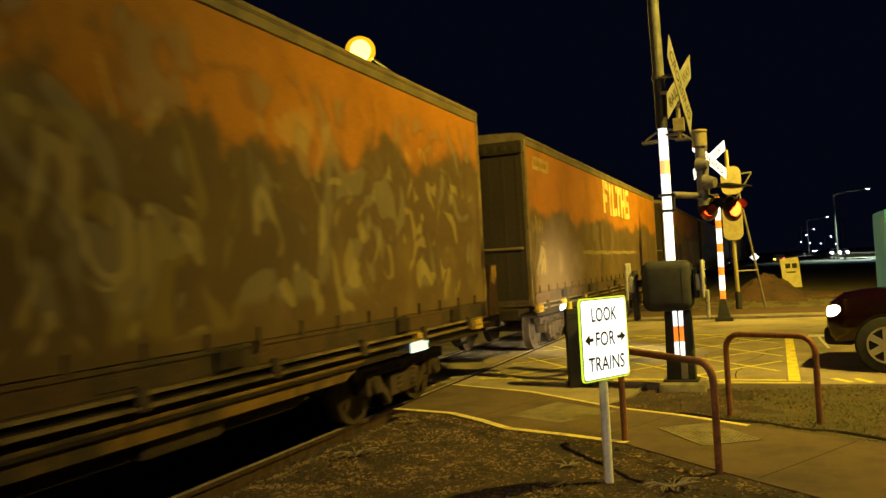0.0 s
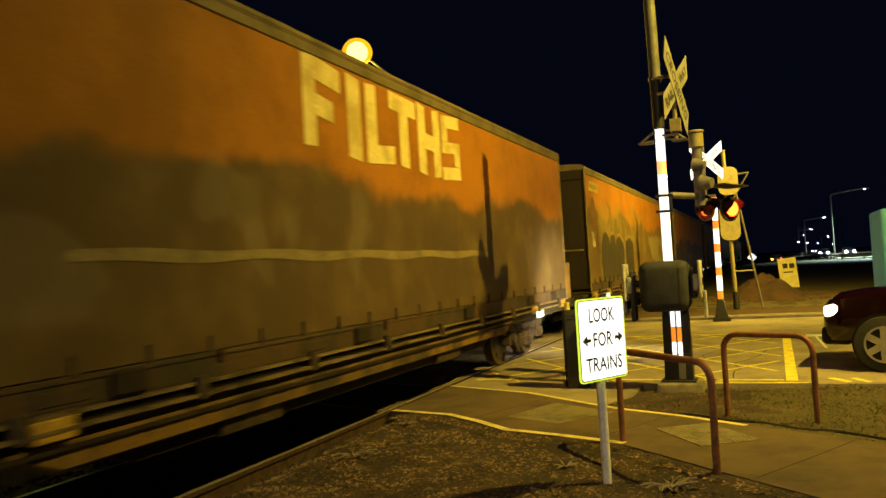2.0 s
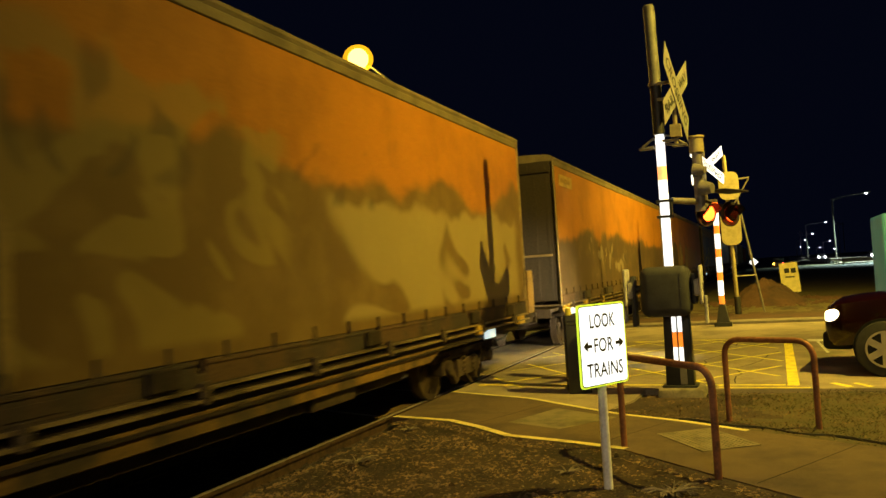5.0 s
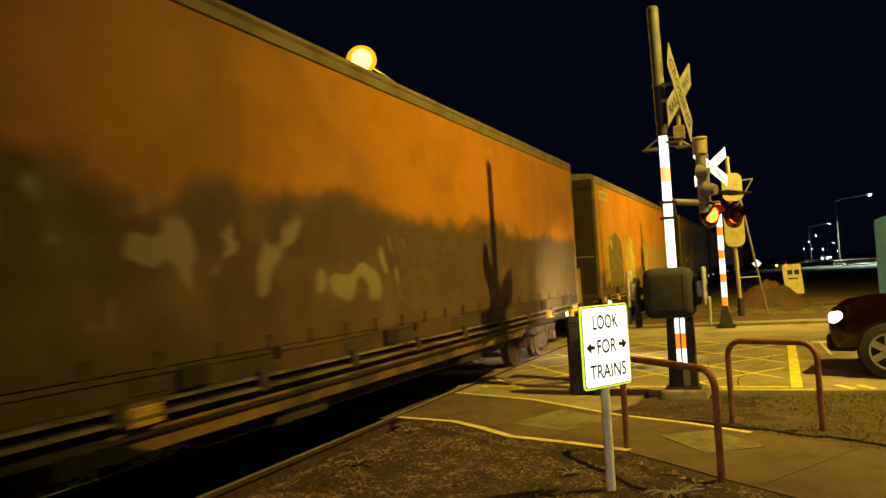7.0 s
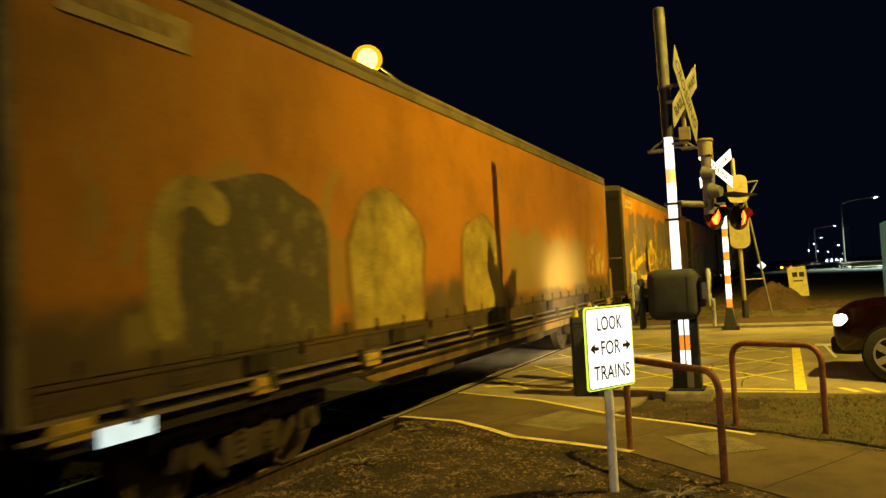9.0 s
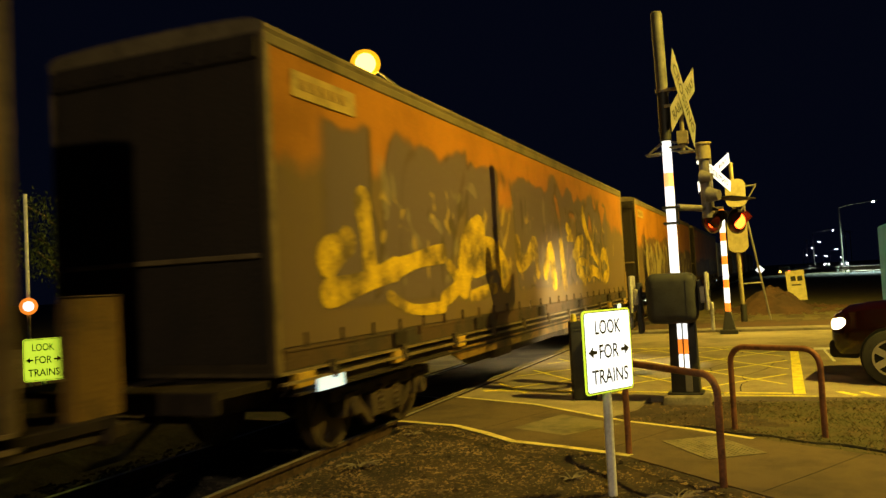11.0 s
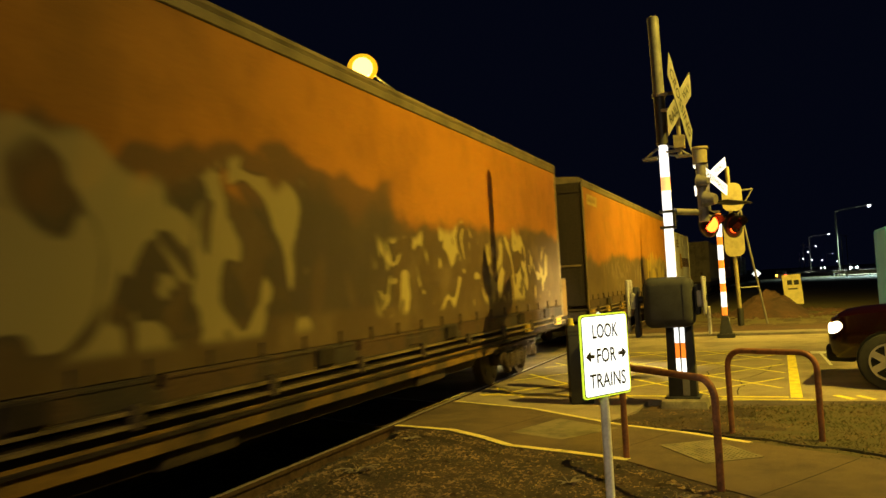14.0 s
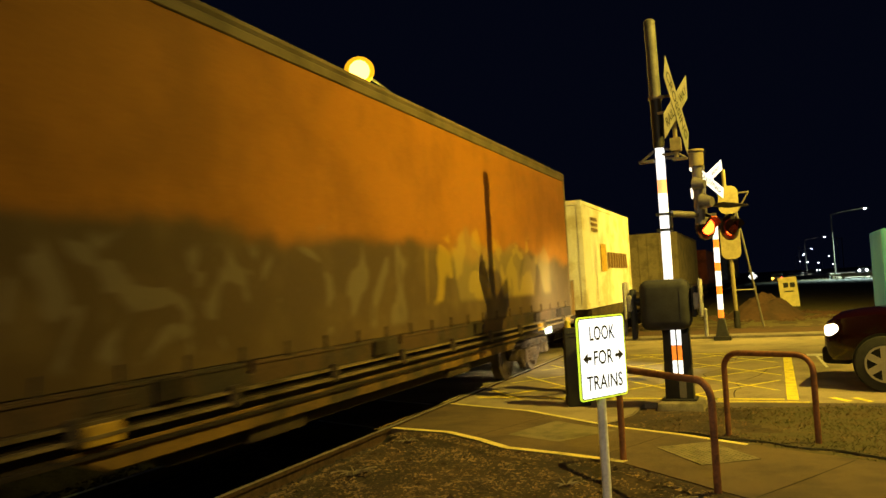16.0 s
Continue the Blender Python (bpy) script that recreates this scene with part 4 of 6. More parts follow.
for letter, y in zip("FILTHS", (7.50, 8.40, 8.84, 9.46, 10.30, 11.12)):
    bm = B()
    for a, b, c, d in CAPITALS[letter]:
        bm.faces.new([bm.verts.new((1.301, y + u, 3.05 + v - 0.03 * math.sin(u * 5 + y * 3))) for u, v in ((a, c), (b, c), (b, d), (a, d))])
    part("block_letter", bm, letter_paint, filths, "pale yellow painted block letter " + letter, smooth=False)
bm = B()
stroke(bm, [(4.6 + 0.2 * i, 1.985 + 0.012 * math.sin(i * 0.7)) for i in range(42)], 0.10, 0.001)
part("pale_stripe", bm, spray("pale_stripe_spray", (0.27, 0.21, 0.09)), filths, "long pale sprayed stripe", smooth=False)
WAGONS.append(filths)
w2 = van(2, 3.05, 0.55, "orange curtain-sided rail wagon with dark arched graffiti", [
    ((1.2, 10.5, 1.3, 3.3, OLIVE), dict(scale=0.8, cut=0.52, strength=0.55)), ((10.9, 17.8, 1.3, 2.55, (0.30, 0.235, 0.09)), dict(scale=0.4, cut=0.35, strength=0.7)),
    ((2.0, 13.0, 2.5, 3.3, DARK), dict(scale=0.9, cut=0.60, strength=0.5))], grime=(0.105, 0.070, 0.018), pale=(0.16, 0.11, 0.03))
arch_rim = spray("olive_rim_spray", (0.27, 0.19, 0.045))
arch_fill = spray("dark_arch_spray", (0.048, 0.035, 0.018))
for k, (y, z, ry, rz) in enumerate(((2.38, 2.08, 0.70, 0.46), (3.45, 2.15, 0.46, 0.38), (4.62, 2.05, 0.78, 0.42), (6.45, 2.10, 0.85, 0.38))):
    bm = B()
    blob(bm, y, z + 0.05, ry + 0.10, rz + 0.05, 0.0015 + 0.0003 * k, k, True)
    part("arch_rim", bm, arch_rim, w2, "olive sprayed rim", smooth=False)
    bm = B()
    blob(bm, y, z, ry, rz, 0.003 + 0.0003 * k, k, True)
    part("dark_arch", bm, arch_fill, w2, "dark sprayed arch", smooth=False)
for y, z, ry, rz in ((0.85, 2.95, 0.32, 0.55),):
    bm = B()
    blob(bm, y, z, ry, rz, 0.001, 7.0)
    part("dark_patch", bm, spray("umber_patch_spray", (0.17, 0.085, 0.018)), w2, "dark sprayed patch", smooth=False)
bm = B()
for k in range(4):
    stroke(bm, [(0.62 + k * 0.07, 2.30), (0.58 + k * 0.07, 2.42), (0.54 + k * 0.07, 2.52)], 0.04, 0.003 + 0.001 * k)
stroke(bm, [(0.66, 2.25), (0.76, 2.22), (0.84, 2.24)], 0.17, 0.002)
part("white_splash", bm, white_spray, w2, "splash of white spray paint", smooth=False)
WAGONS.append(w2)
WAGONS.append(van(3, 2.55, 0.40, "orange curtain-sided rail wagon with a dark cloudy lower half", [
    ((5.0, 17.5, 1.5, 2.45, DARK), dict(scale=0.7, cut=0.52, strength=0.6)), ((3.0, 9.0, 1.5, 2.3, GREY), dict(scale=1.1, cut=0.6, strength=0.6))], grime=(0.055, 0.040, 0.018), pale=(0.10, 0.074, 0.032)))
w4 = van(4, 1.62, 0.45, "orange curtain-sided rail wagon with rounded cream graffiti", [
    ((0.4, 4.2, 1.3, 2.7, OLIVE), dict(scale=1.0, cut=0.50, strength=0.6)), ((9.2, 15.4, 1.4, 2.45, (0.25, 0.185, 0.055)), dict(scale=0.4, cut=0.33, strength=0.75)), ((15.4, 17.6, 1.6, 2.2, CREAM), dict(scale=1.6, cut=0.52))])
bubble_paint = mat("cream_bubble_spray", (0.46, 0.335, 0.055), 0.6, 0, 0.3, 1.6, 0.08, 30, second=(0.17, 0.115, 0.022), amount=(0.36, 0.66))
bubble_rim = spray("amber_rim_spray", (0.25, 0.13, 0.015))
olive_fill = mat("mottled_olive_spray", (0.085, 0.062, 0.020), 0.6, 0, 0.4, 3.2, 0.08, 30, second=(0.21, 0.155, 0.055), amount=(0.52, 0.66))
bm = B()
blob(bm, 2.55, 2.15, 1.1, 0.60, 0.0015, 3.0, True)
part("olive_bubble", bm, olive_fill, w4, "mottled dark olive bubble", smooth=False)
for k, (y, z, ry, rz) in enumerate(((5.0, 2.05, 0.92, 0.72), (8.15, 2.05, 0.82, 0.62))):
    bm = B()
    blob(bm, y, z, ry + 0.09, rz + 0.04, 0.0022 + 0.0003 * k, k + 2.0, True)
    part("bubble_rim", bm, bubble_rim, w4, "amber sprayed rim", smooth=False)
    bm = B()
    blob(bm, y, z, ry, rz, 0.0032 + 0.0003 * k, k + 2.0, True)
    part("cream_bubble", bm, bubble_paint, w4, "rounded cream bubble", smooth=False)
bm = B()
stroke(bm, [(1.32 + 1.0 * (1 - math.cos(a)) * 0.55 - 0.25 * math.sin(a), 1.55 + 0.98 * math.sin(a)) for a in (radians(12 * i) for i in range(11))], 0.30, 0.0035)
part("cream_arc", bm, bubble_paint, w4, "cream sprayed arc", smooth=False)
WAGONS.append(w4)
WAGONS.append(van(5, 3.05, 0.50, "orange curtain-sided rail wagon covered in yellow and plum graffiti", [
    ((0.8, 15.8, 1.5, 3.5, PLUM, DARK), dict(scale=0.6, cut=0.44)), ((2.0, 15.4, 1.7, 3.2, GREY), dict(scale=1.2, cut=0.63, strength=0.4)), ((1.6, 16.6, 1.5, 2.9, YELLOW), dict(scale=1.3, cut=0.66, strength=0.4))], grime=(0.12, 0.085, 0.045)))
swoops = ((((10.14, 3.24), (10.24, 2.98), (10.63, 2.61), (10.96, 2.37)), 0.26), (((9.2, 2.22), (9.5, 2.4), (9.9, 2.52)), 0.34), (((9.3, 2.02), (9.78, 2.06), (10.34, 2.03)), 0.15), (
    ((9.29, 1.90), (9.76, 1.76), (9.96, 1.60)), 0.24), (((10.44, 1.72), (10.85, 1.85), (11.6, 1.76)), 0.24), (((11.95, 1.72), (12.0, 2.05), (12.38, 2.28), (12.8, 2.1), (12.82, 1.76), (12.3, 1.64)), 0.26), (
    ((11.14, 2.22), (11.65, 2.04)), 0.15), (((8.5, 2.80), (8.75, 2.68)), 0.22), (((8.5, 2.55), (8.98, 2.58)), 0.12), (((2.1, 1.72), (2.35, 2.2), (2.85, 2.5)), 0.46), (((2.6, 2.0), (3.2, 2.15), (3.7, 2.1), (4.06, 1.79)), 0.42), (
    ((2.4, 1.53), (2.9, 1.56), (3.5, 1.62)), 0.16), (((4.78, 2.37), (4.87, 1.98), (5.4, 2.1), (5.88, 2.38), (6.0, 1.84)), 0.24), (((6.56, 1.85), (7.0, 2.32), (7.2, 1.64)), 0.28), (((7.86, 2.4), (8.06, 1.6)), 0.30))
left_swoops = ((((-0.85, 2.67), (-0.79, 2.33), (-0.74, 1.95)), 0.28), (((-1.66, 1.70), (-1.06, 1.77), (-0.09, 1.94)), 0.23), (((-0.09, 1.94), (0.61, 2.06), (1.38, 2.14)), 0.20), (((-1.65, 2.05), (-1.42, 2.15), (-1.23, 2.23)), 0.31), (((-0.29, 1.62), (0.35, 1.44), (1.32, 1.42)), 0.12), (((1.56, 1.99), (1.89, 1.71), (1.33, 1.52)), 0.17), (((2.48, 2.46), (2.21, 2.10), (2.06, 1.70)), 0.20))
swoop_paint = mat("yellow_swoop_paint", (0.66, 0.44, 0.010), 0.7, 0, 0.4, 1.8, 0.1, 30, second=(0.14, 0.095, 0.03), amount=(0.42, 0.60))
for k, (pts, w) in enumerate(swoops + left_swoops):
    bm = B()
    fine = []
    for i in range(len(pts) - 1):
        p0, p1, p2, p3 = (Vector((2.6, 0)) + Vector(pts[max(0, min(len(pts) - 1, i + d))]) for d in (-1, 0, 1, 2))
        for u in range(5):
            q = u / 5
            fine.append(0.5 * (2 * p1 + (p2 - p0) * q + (2 * p0 - 5 * p1 + 4 * p2 - p3) * q * q + (3 * p1 - p0 - 3 * p2 + p3) * q ** 3))
    fine.append(Vector((2.6, 0)) + Vector(pts[-1]))
    stroke(bm, fine, w * 1.3, 0.0008 + 0.00025 * k)
    part("yellow_swoop", bm, swoop_paint, WAGONS[5], "bold yellow sprayed swoop", smooth=False)
WAGONS.append(van(6, 2.65, 0.45, "orange curtain-sided rail wagon with yellow bubble graffiti", [
    ((0.9, 10.2, 1.5, 2.95, DARK), dict(scale=0.6, cut=0.43, strength=0.75)), ((1.0, 8.4, 1.35, 2.75, CREAM, DARK), dict(scale=0.95, cut=0.51, strength=0.5)), ((9.4, 17.2, 1.4, 2.45, CREAM), dict(scale=1.7, cut=0.56, strength=0.7))]))
WAGONS.append(van(7, 2.3, 0.35, "orange curtain-sided rail wagon with low pale scribbles", [
    ((9.8, 15.6, 1.5, 2.5, YELLOW), dict(scale=0.9, cut=0.54, strength=0.40)), ((2.0, 9.5, 1.3, 2.2, GREY), dict(scale=1.2, cut=0.58, strength=0.35)), ((10.5, 16.5, 1.5, 2.35, (0.30, 0.23, 0.08)), dict(scale=0.4, cut=0.42, strength=0.5))]))


def box_mesh(name, material, length, height, width=2.44, rib=0.28, depth=0.035):
    """A shipping container with corrugated walls, corner posts, rails and door bars on the near end."""
    bm = B()
    h = width / 2
    for s in (-1, 1):
        cube(bm, s * (h - 0.04) - 0.02, s * (h - 0.04) + 0.02, 0.1, length - 0.1, 0.14, height - 0.1)
        n = int(length / rib)
        for i in range(n):
            y = 0.15 + (length - 0.3) * (i + 0.25) / n
            cube(bm, min(s * (h - 0.02), s * (h - 0.02 + depth)), max(s * (h - 0.02), s * (h - 0.02 + depth)), y, y + rib * 0.5, 0.2, height - 0.14)
    cube(bm, -h + 0.05, h - 0.05, 0.03, length - 0.03, height - 0.05, height - 0.01)
    for y in (0.0, length - 0.12):
        for s in (-1, 1):
            cube(bm, s * (h - 0.05) - 0.06, s * (h - 0.05) + 0.06, y, y + 0.12, 0, height)
        cube(bm, -h, h, y + 0.01, y + 0.11, 0.0, 0.16)
        cube(bm, -h, h, y + 0.01, y + 0.11, height - 0.12, height - 0.001)
        cube(bm, -h + 0.1, h - 0.1, y + 0.04, y + 0.08, 0.16, height - 0.12)
    for s in (-1, 1):
        cube(bm, s * (h - 0.03) - 0.03, s * (h - 0.03) + 0.03, 0.12, length - 0.12, 0, 0.15)
        cube(bm, s * (h - 0.03) - 0.03, s * (h - 0.03) + 0.03, 0.12, length - 0.12, height - 0.1, height - 0.002)
    for x in (-0.75, -0.3, 0.3, 0.75):
        tube(bm, (x, -0.005, 0.1), (x, -0.005, height - 0.08), 0.02, None, 8)
    bm.transform(Matrix.Identity(4))
    return to_mesh(name, bm, material)


def flat_wagon(index, length, label):
    v = thing("flat_wagon", label, "railway wagon", pose(MID, train_y(0) + PITCH * (index - 1), 0), "wagons of the freight train")
    bm = B()
    for s in (-1, 1):
        cube(bm, s * 1.15 - 0.06, s * 1.15 + 0.06, 0, length, 0.72, 1.04)
    cube(bm, -0.3, 0.3, 0, length, 0.6, 1.03)
    for i in range(10):
        y = 0.1 + (length - 0.3) * i / 9
        cube(bm, -1.2, 1.2, y, y + 0.12, 0.8, 1.045)
    part("deck_frame", bm, M["frame"], v, "open steel skeleton deck")
    m = van_meshes()
    part("coupler", m["coupler"], None, v)
    c = part("coupler", m["coupler"], None, v)
    c.rotation_euler, c.location = (0, 0, math.pi), (0, length, 0)
    part("end_pillar", m["pillar"], None, v, "mustard handbrake pillar").location = (0.95, length + 0.2, 0)
    bogie(v, 2.2)
    bogie(v, length - 2.2)
    return v


LOADS = []


def load(wagon_index, y, label, mesh, bars=None):
    c = thing("shipping_container", label, "container", pose(MID, train_y(0) + PITCH * (wagon_index - 1) + y, 1.05), "containers on the train")
    part("container_shell", mesh, None, c)
    if bars:
        bars(c)
    LOADS.append((c, wagon_index, y))
    return c


def cream_marks(c):
    """A maker's mark and lettering as plain shapes."""
    gold, inkm = mat("gold_mark", (0.62, 0.38, 0.04), 0.6), mat("brown_mark", (0.22, 0.13, 0.05), 0.6)
    bm = B()
    cube(bm, 1.25, 1.258, 2.2, 2.95, 0.95, 1.7)
    part("painted_mark", bm, gold, c, "gold square mark")
    bm = B()
    for k in range(8):
        cube(bm, 1.25, 1.258, 3.2 + k * 0.42, 3.5 + k * 0.42, 1.05, 1.5)
    part("painted_bars", bm, inkm, c, "row of brown bars")
    bm = B()
    for k in range(3):
        cube(bm, 1.25, 1.258, 1.1, 1.9, 2.0 + k * 0.14, 2.08 + k * 0.14)
    part("painted_bars", bm, inkm, c)


WAGONS.append(flat_wagon(8, 18.0, "open skeleton container wagon, half loaded"))
load(8, -0.7, "cream white shipping container with a gold square mark", box_mesh("cream_box", M["container"], 7.2, 2.72, 2.48, 3.4, 0.004), cream_marks)
WAGONS.append(flat_wagon(9, 18.0, "container wagon with one long container"))
load(9, 1.6, "tan corrugated shipping container", box_mesh("tan_box", M["tan"], 12.2, 3.0, 2.44))
WAGONS.append(flat_wagon(10, 18.0, "container wagon with two red containers"))
red_box = box_mesh("red_box", M["brick"], 6.06, 2.59)
load(10, 1.5, "dull red corrugated shipping container", red_box)
load(10, 8.0, "dull red corrugated shipping container", red_box)
for i in (11, 12, 13):
    WAGONS.append(flat_wagon(i, 18.0, "container wagon with a slate container"))
    load(i, 1.5, "slate grey corrugated shipping container", box_mesh("slate_box", M["slate"], 12.2, 2.9) if i == 11 else bpy.data.meshes["slate_box"])

# ---- signs, hoops and signals by the crossing ----


def look_sign(at, label, post_len=0.82, scale=1.0, face="retro_white"):
    """A LOOK FOR TRAINS plate on a round post, its reflection put in as emission; its face looks along the local -y."""
    s = thing("warning_sign", label, "road sign", at, "look for trains signs")
    w, h = 0.58 * scale, 0.66 * scale
    zc = post_len + h / 2 - 0.02
    up = Matrix.Translation((0, 0, zc))
    bm = B()
    tube(bm, (0, 0.045, -0.15), (0, 0.045, post_len + 0.25 * h), 0.037, None, 16)
    part("post", bm, M["post"], s, "round grey painted post")
    bm = B()
    plate(bm, w, h, 0.035, 0.012, m=up)
    p = part("sign_plate", bm, M["glow_lime"], s, "lime bordered reflective plate with its own glow")
    bm = B()
    plate(bm, w - 0.022, h - 0.022, 0.03, 0.001, m=up @ pose(0, -0.0025, 0))
    part("black_rule", bm, M["ink"], p)
    bm = B()
    plate(bm, w - 0.036, h - 0.036, 0.026, 0.001, m=up @ pose(0, -0.005, 0))
    # emitted glow imitates light thrown back by the face
    part("white_face", bm, M[face], p, "reflective face with its own glow")
    for word, ww, hh, dz in (("LOOK", 0.31, 0.115, 0.195), ("FOR", 0.235, 0.115, 0.0), ("TRAINS", 0.44, 0.115, -0.195)):
        bm = lettering(word, ww * scale, hh * scale, 0.011, 0.008, Matrix.Translation((0, 0, zc + dz * scale)))
        part("lettering", bm, M["ink"], p)
    for d in (-1, 1):
        bm = B()
        k = scale
        pts = [(0.145, 0.014), (0.19, 0.014), (0.19, 0.045), (0.25, 0.0), (0.19, -0.045), (0.19, -0.014), (0.145, -0.014)]
        f = bm.faces.new([bm.verts.new((d * x * k, -0.008, zc + z * k)) for x, z in pts])
        part("arrow", bm, M["ink"], p)
    bm = B()
    for dz in (-0.18, 0.18):
        cube(bm, -0.09, 0.09, 0.012, 0.05, zc + dz - 0.02, zc + dz + 0.02)
    part("clamp", bm, M["galv"], s)
    return s


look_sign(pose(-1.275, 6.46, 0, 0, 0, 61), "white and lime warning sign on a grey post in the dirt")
look_sign(pose(-9.75, 8.42, -0.05, 0, 0, 49), "white and lime warning sign on the far side of the track", 0.72, 0.92, "glow_lime")


def hoop(a, b, height, label):
    a, b = Vector((*a, 0)), Vector((*b, 0))
    d = (b - a)
    ln = d.length
    d.normalize()
    r = 0.17
    pts = [a + Vector((0, 0, -0.15)), a + Vector((0, 0, 0.3)), a + Vector((0, 0, height - r))]
    for k in range(1, 7):
        t = radians(15 * k)
        pts.append(a + d * (r - r * math.cos(t)) + Vector((0, 0, height - r + r * math.sin(t))))
    for k in range(0, 6):
        t = radians(90 - 15 * k)
        pts.append(b - d * (r - r * math.cos(t)) + Vector((0, 0, height - r + r * math.sin(t))))
    pts += [b + Vector((0, 0, height - r)), b + Vector((0, 0, 0.3)), b + Vector((0, 0, -0.15))]
    bm = B()
    pipe(bm, pts, 0.031, 12)
    return solo("hoop_barrier", bm, M["rust"], label, "barrier", group="path hoops")


hoop((-1.41, 7.84), (-0.49, 6.81), 0.88, "rusty brown tubular steel hoop beside the footpath")
hoop((-0.52, 9.42), (0.36, 8.96), 0.87, "rusty brown tubular steel hoop on the grass verge")

# signal mast with boom machine
MX, MY = -1.215, 11.25
mast = thing("signal_mast", "crossing signal mast with red and white reflective stripes that glow", "signal", pose(MX, MY, 0, 0, 0, 0))
bm = B()
cube(bm, -0.30, 0.36, -0.30, 0.26, -0.2, 0.08)
for v in bm.verts:
    if v.co.z > 0:
        v.co.x *= 0.9
bevel(bm, 0.05, 2)
part("concrete_base", bm, mat("dirty_concrete", (0.22, 0.19, 0.13), 0.9, 0, 0.3, 5, 0.5, 40), mast, "chipped concrete footing")
bm = B()
vs = cube(bm, -0.17, 0.20, -0.13, 0.13, 0.08, 1.15)
for v in vs:
    if v.co.z > 1:
        v.co.x *= 0.9
cube(bm, -0.22, 0.24, -0.17, 0.17, 0.08, 0.11)
bevel(bm, 0.015, 2)
part("lower_casing", bm, M["black"], mast, "black steel lower casing")
bm = B()
cube(bm, 0.02, 0.11, -0.145, -0.134, 0.12, 0.38)
bevel(bm, 0.004, 1)
part("hinge_plate", bm, M["galv"], mast)
# strips emit light to imitate their reflection
for x0 in (-0.045, 0.03):
    for z0, z1, k in ((0.42, 0.62, "retro_white"), (0.624, 0.82, "retro_red"), (0.824, 1.03, "retro_white")):
        bm = B()
        cube(bm, x0, x0 + 0.056, -0.142, -0.133, z0, z1)
        part("glowing_strip", bm, M[k], mast, "reflective strip with its own glow")
bm = B()
cube(bm, -0.40, 0.25, -0.42, 0.02, 1.04, 1.71)
bevel(bm, 0.12, 5)
part("machine_box", bm, M["housing"], mast, "dark rounded boom machine housing")
for x0 in (0.12,):
    bm = B()
    cube(bm, x0, x0 + 0.006, -0.423, -0.38, 1.15, 1.61)
    part("housing_seam", bm, M["black"], mast)
for sx, off in ((-1, -0.50), (1, 0.29)):
    bm = B()
    tube(bm, (off - sx * 0.14, -0.2, 1.42), (off + sx * 0.12, -0.2, 1.42), 0.05, None, 12)
    part("counterweight_shaft", bm, M["black"], mast)
    bm = B()
    cube(bm, off - 0.03, off + 0.03, -0.32, -0.08, 0.92 if sx < 0 else 1.2, 1.60)
    bevel(bm, 0.02, 2)
    part("counterweight_arm", bm, M["housing"], mast, "dark counterweight arm")
    bm = B()
    cube(bm, off + sx * 0.07, off + sx * 0.11, -0.40, -0.05, 1.20, 1.70)
    cube(bm, off + sx * 0.0, off + sx * 0.069, -0.34, -0.08, 1.3, 1.52)
    bevel(bm, 0.02, 2)
    part("counterweight", bm, M["weight"], mast, "grey counterweight plates")
    bm = B()
    cube(bm, off + sx * 0.111, off + sx * 0.15, -0.24, -0.1, 0.93 if sx > 0 else 0.98, 1.3)
    bevel(bm, 0.01, 1)
    part("weight_bar", bm, M["weight"], mast)
bm = B()
tube(bm, (-0.04, 0, 1.0), (-0.04, 0, 3.51), 0.056, None, 20)
part("mast_tube", bm, M["galv"], mast)
# bands glow by emission where sheeting would only reflect
stripes = ((1.70, 2.365, 1), (2.40, 2.58, 1), (2.615, 2.885, 1), (2.889, 3.07, 0), (3.074, 3.51, 1))
for z0, z1, k in stripes:
    bm = B()
    tube(bm, (-0.04, 0, z0), (-0.04, 0, z1), 0.062, None, 20)
    part("glowing_band", bm, M["retro_white" if k else "glow_red_glare"], mast, "white reflective band with its own glow" if k else "red reflective band with its own glow")
bm = B()
cube(bm, -0.14, 0.06, -0.10, 0.10, 2.366, 2.399)
cube(bm, -0.14, 0.06, -0.10, 0.10, 2.581, 2.614)
cube(bm, 0.036, 0.06, -0.10, 0.10, 2.38, 2.6)
part("clamp", bm, M["black"], mast)
bm = B()
tube(bm, (-0.045, 0, 3.514), (-0.05, 0, 4.21), 0.078, None, 20)
part("black_sleeve", bm, M["black"], mast, "black painted sleeve")
bm = B()
tube(bm, (-0.05, 0, 4.18), (-0.05, 0, 4.23), 0.095, None, 20)
part("collar", bm, M["galv"], mast)
bm = B()
tube(bm, (-0.05, 0, 4.23), (-0.065, 0, 5.29), 0.078, None, 20)
tube(bm, (-0.065, 0, 5.29), (-0.065, 0, 5.31), 0.081, 0.06, 20)
part("upper_tube", bm, mat("dull_grey_tube", (0.13, 0.125, 0.10), 0.6, 0.2, 0.2, 6, 0.1, 50), mast, "bare grey upper tube")
for d in (-1, 1):
    bm = B()
    pipe(bm, [(0, 0, 3.50), (d * 0.12, -0.02, 3.47), (d * 0.30, -0.03, 3.34)], 0.018, 6)
    pipe(bm, [(0, 0, 3.38), (d * 0.16, -0.02, 3.35), (d * 0.30, -0.03, 3.33)], 0.018, 6)
    cube(bm, d * 0.22 - 0.10, d * 0.22 + 0.10, -0.10, 0.08, 3.325, 3.345)
    part("side_bracket", bm, M["galv"], mast, "thin galvanised bracket")


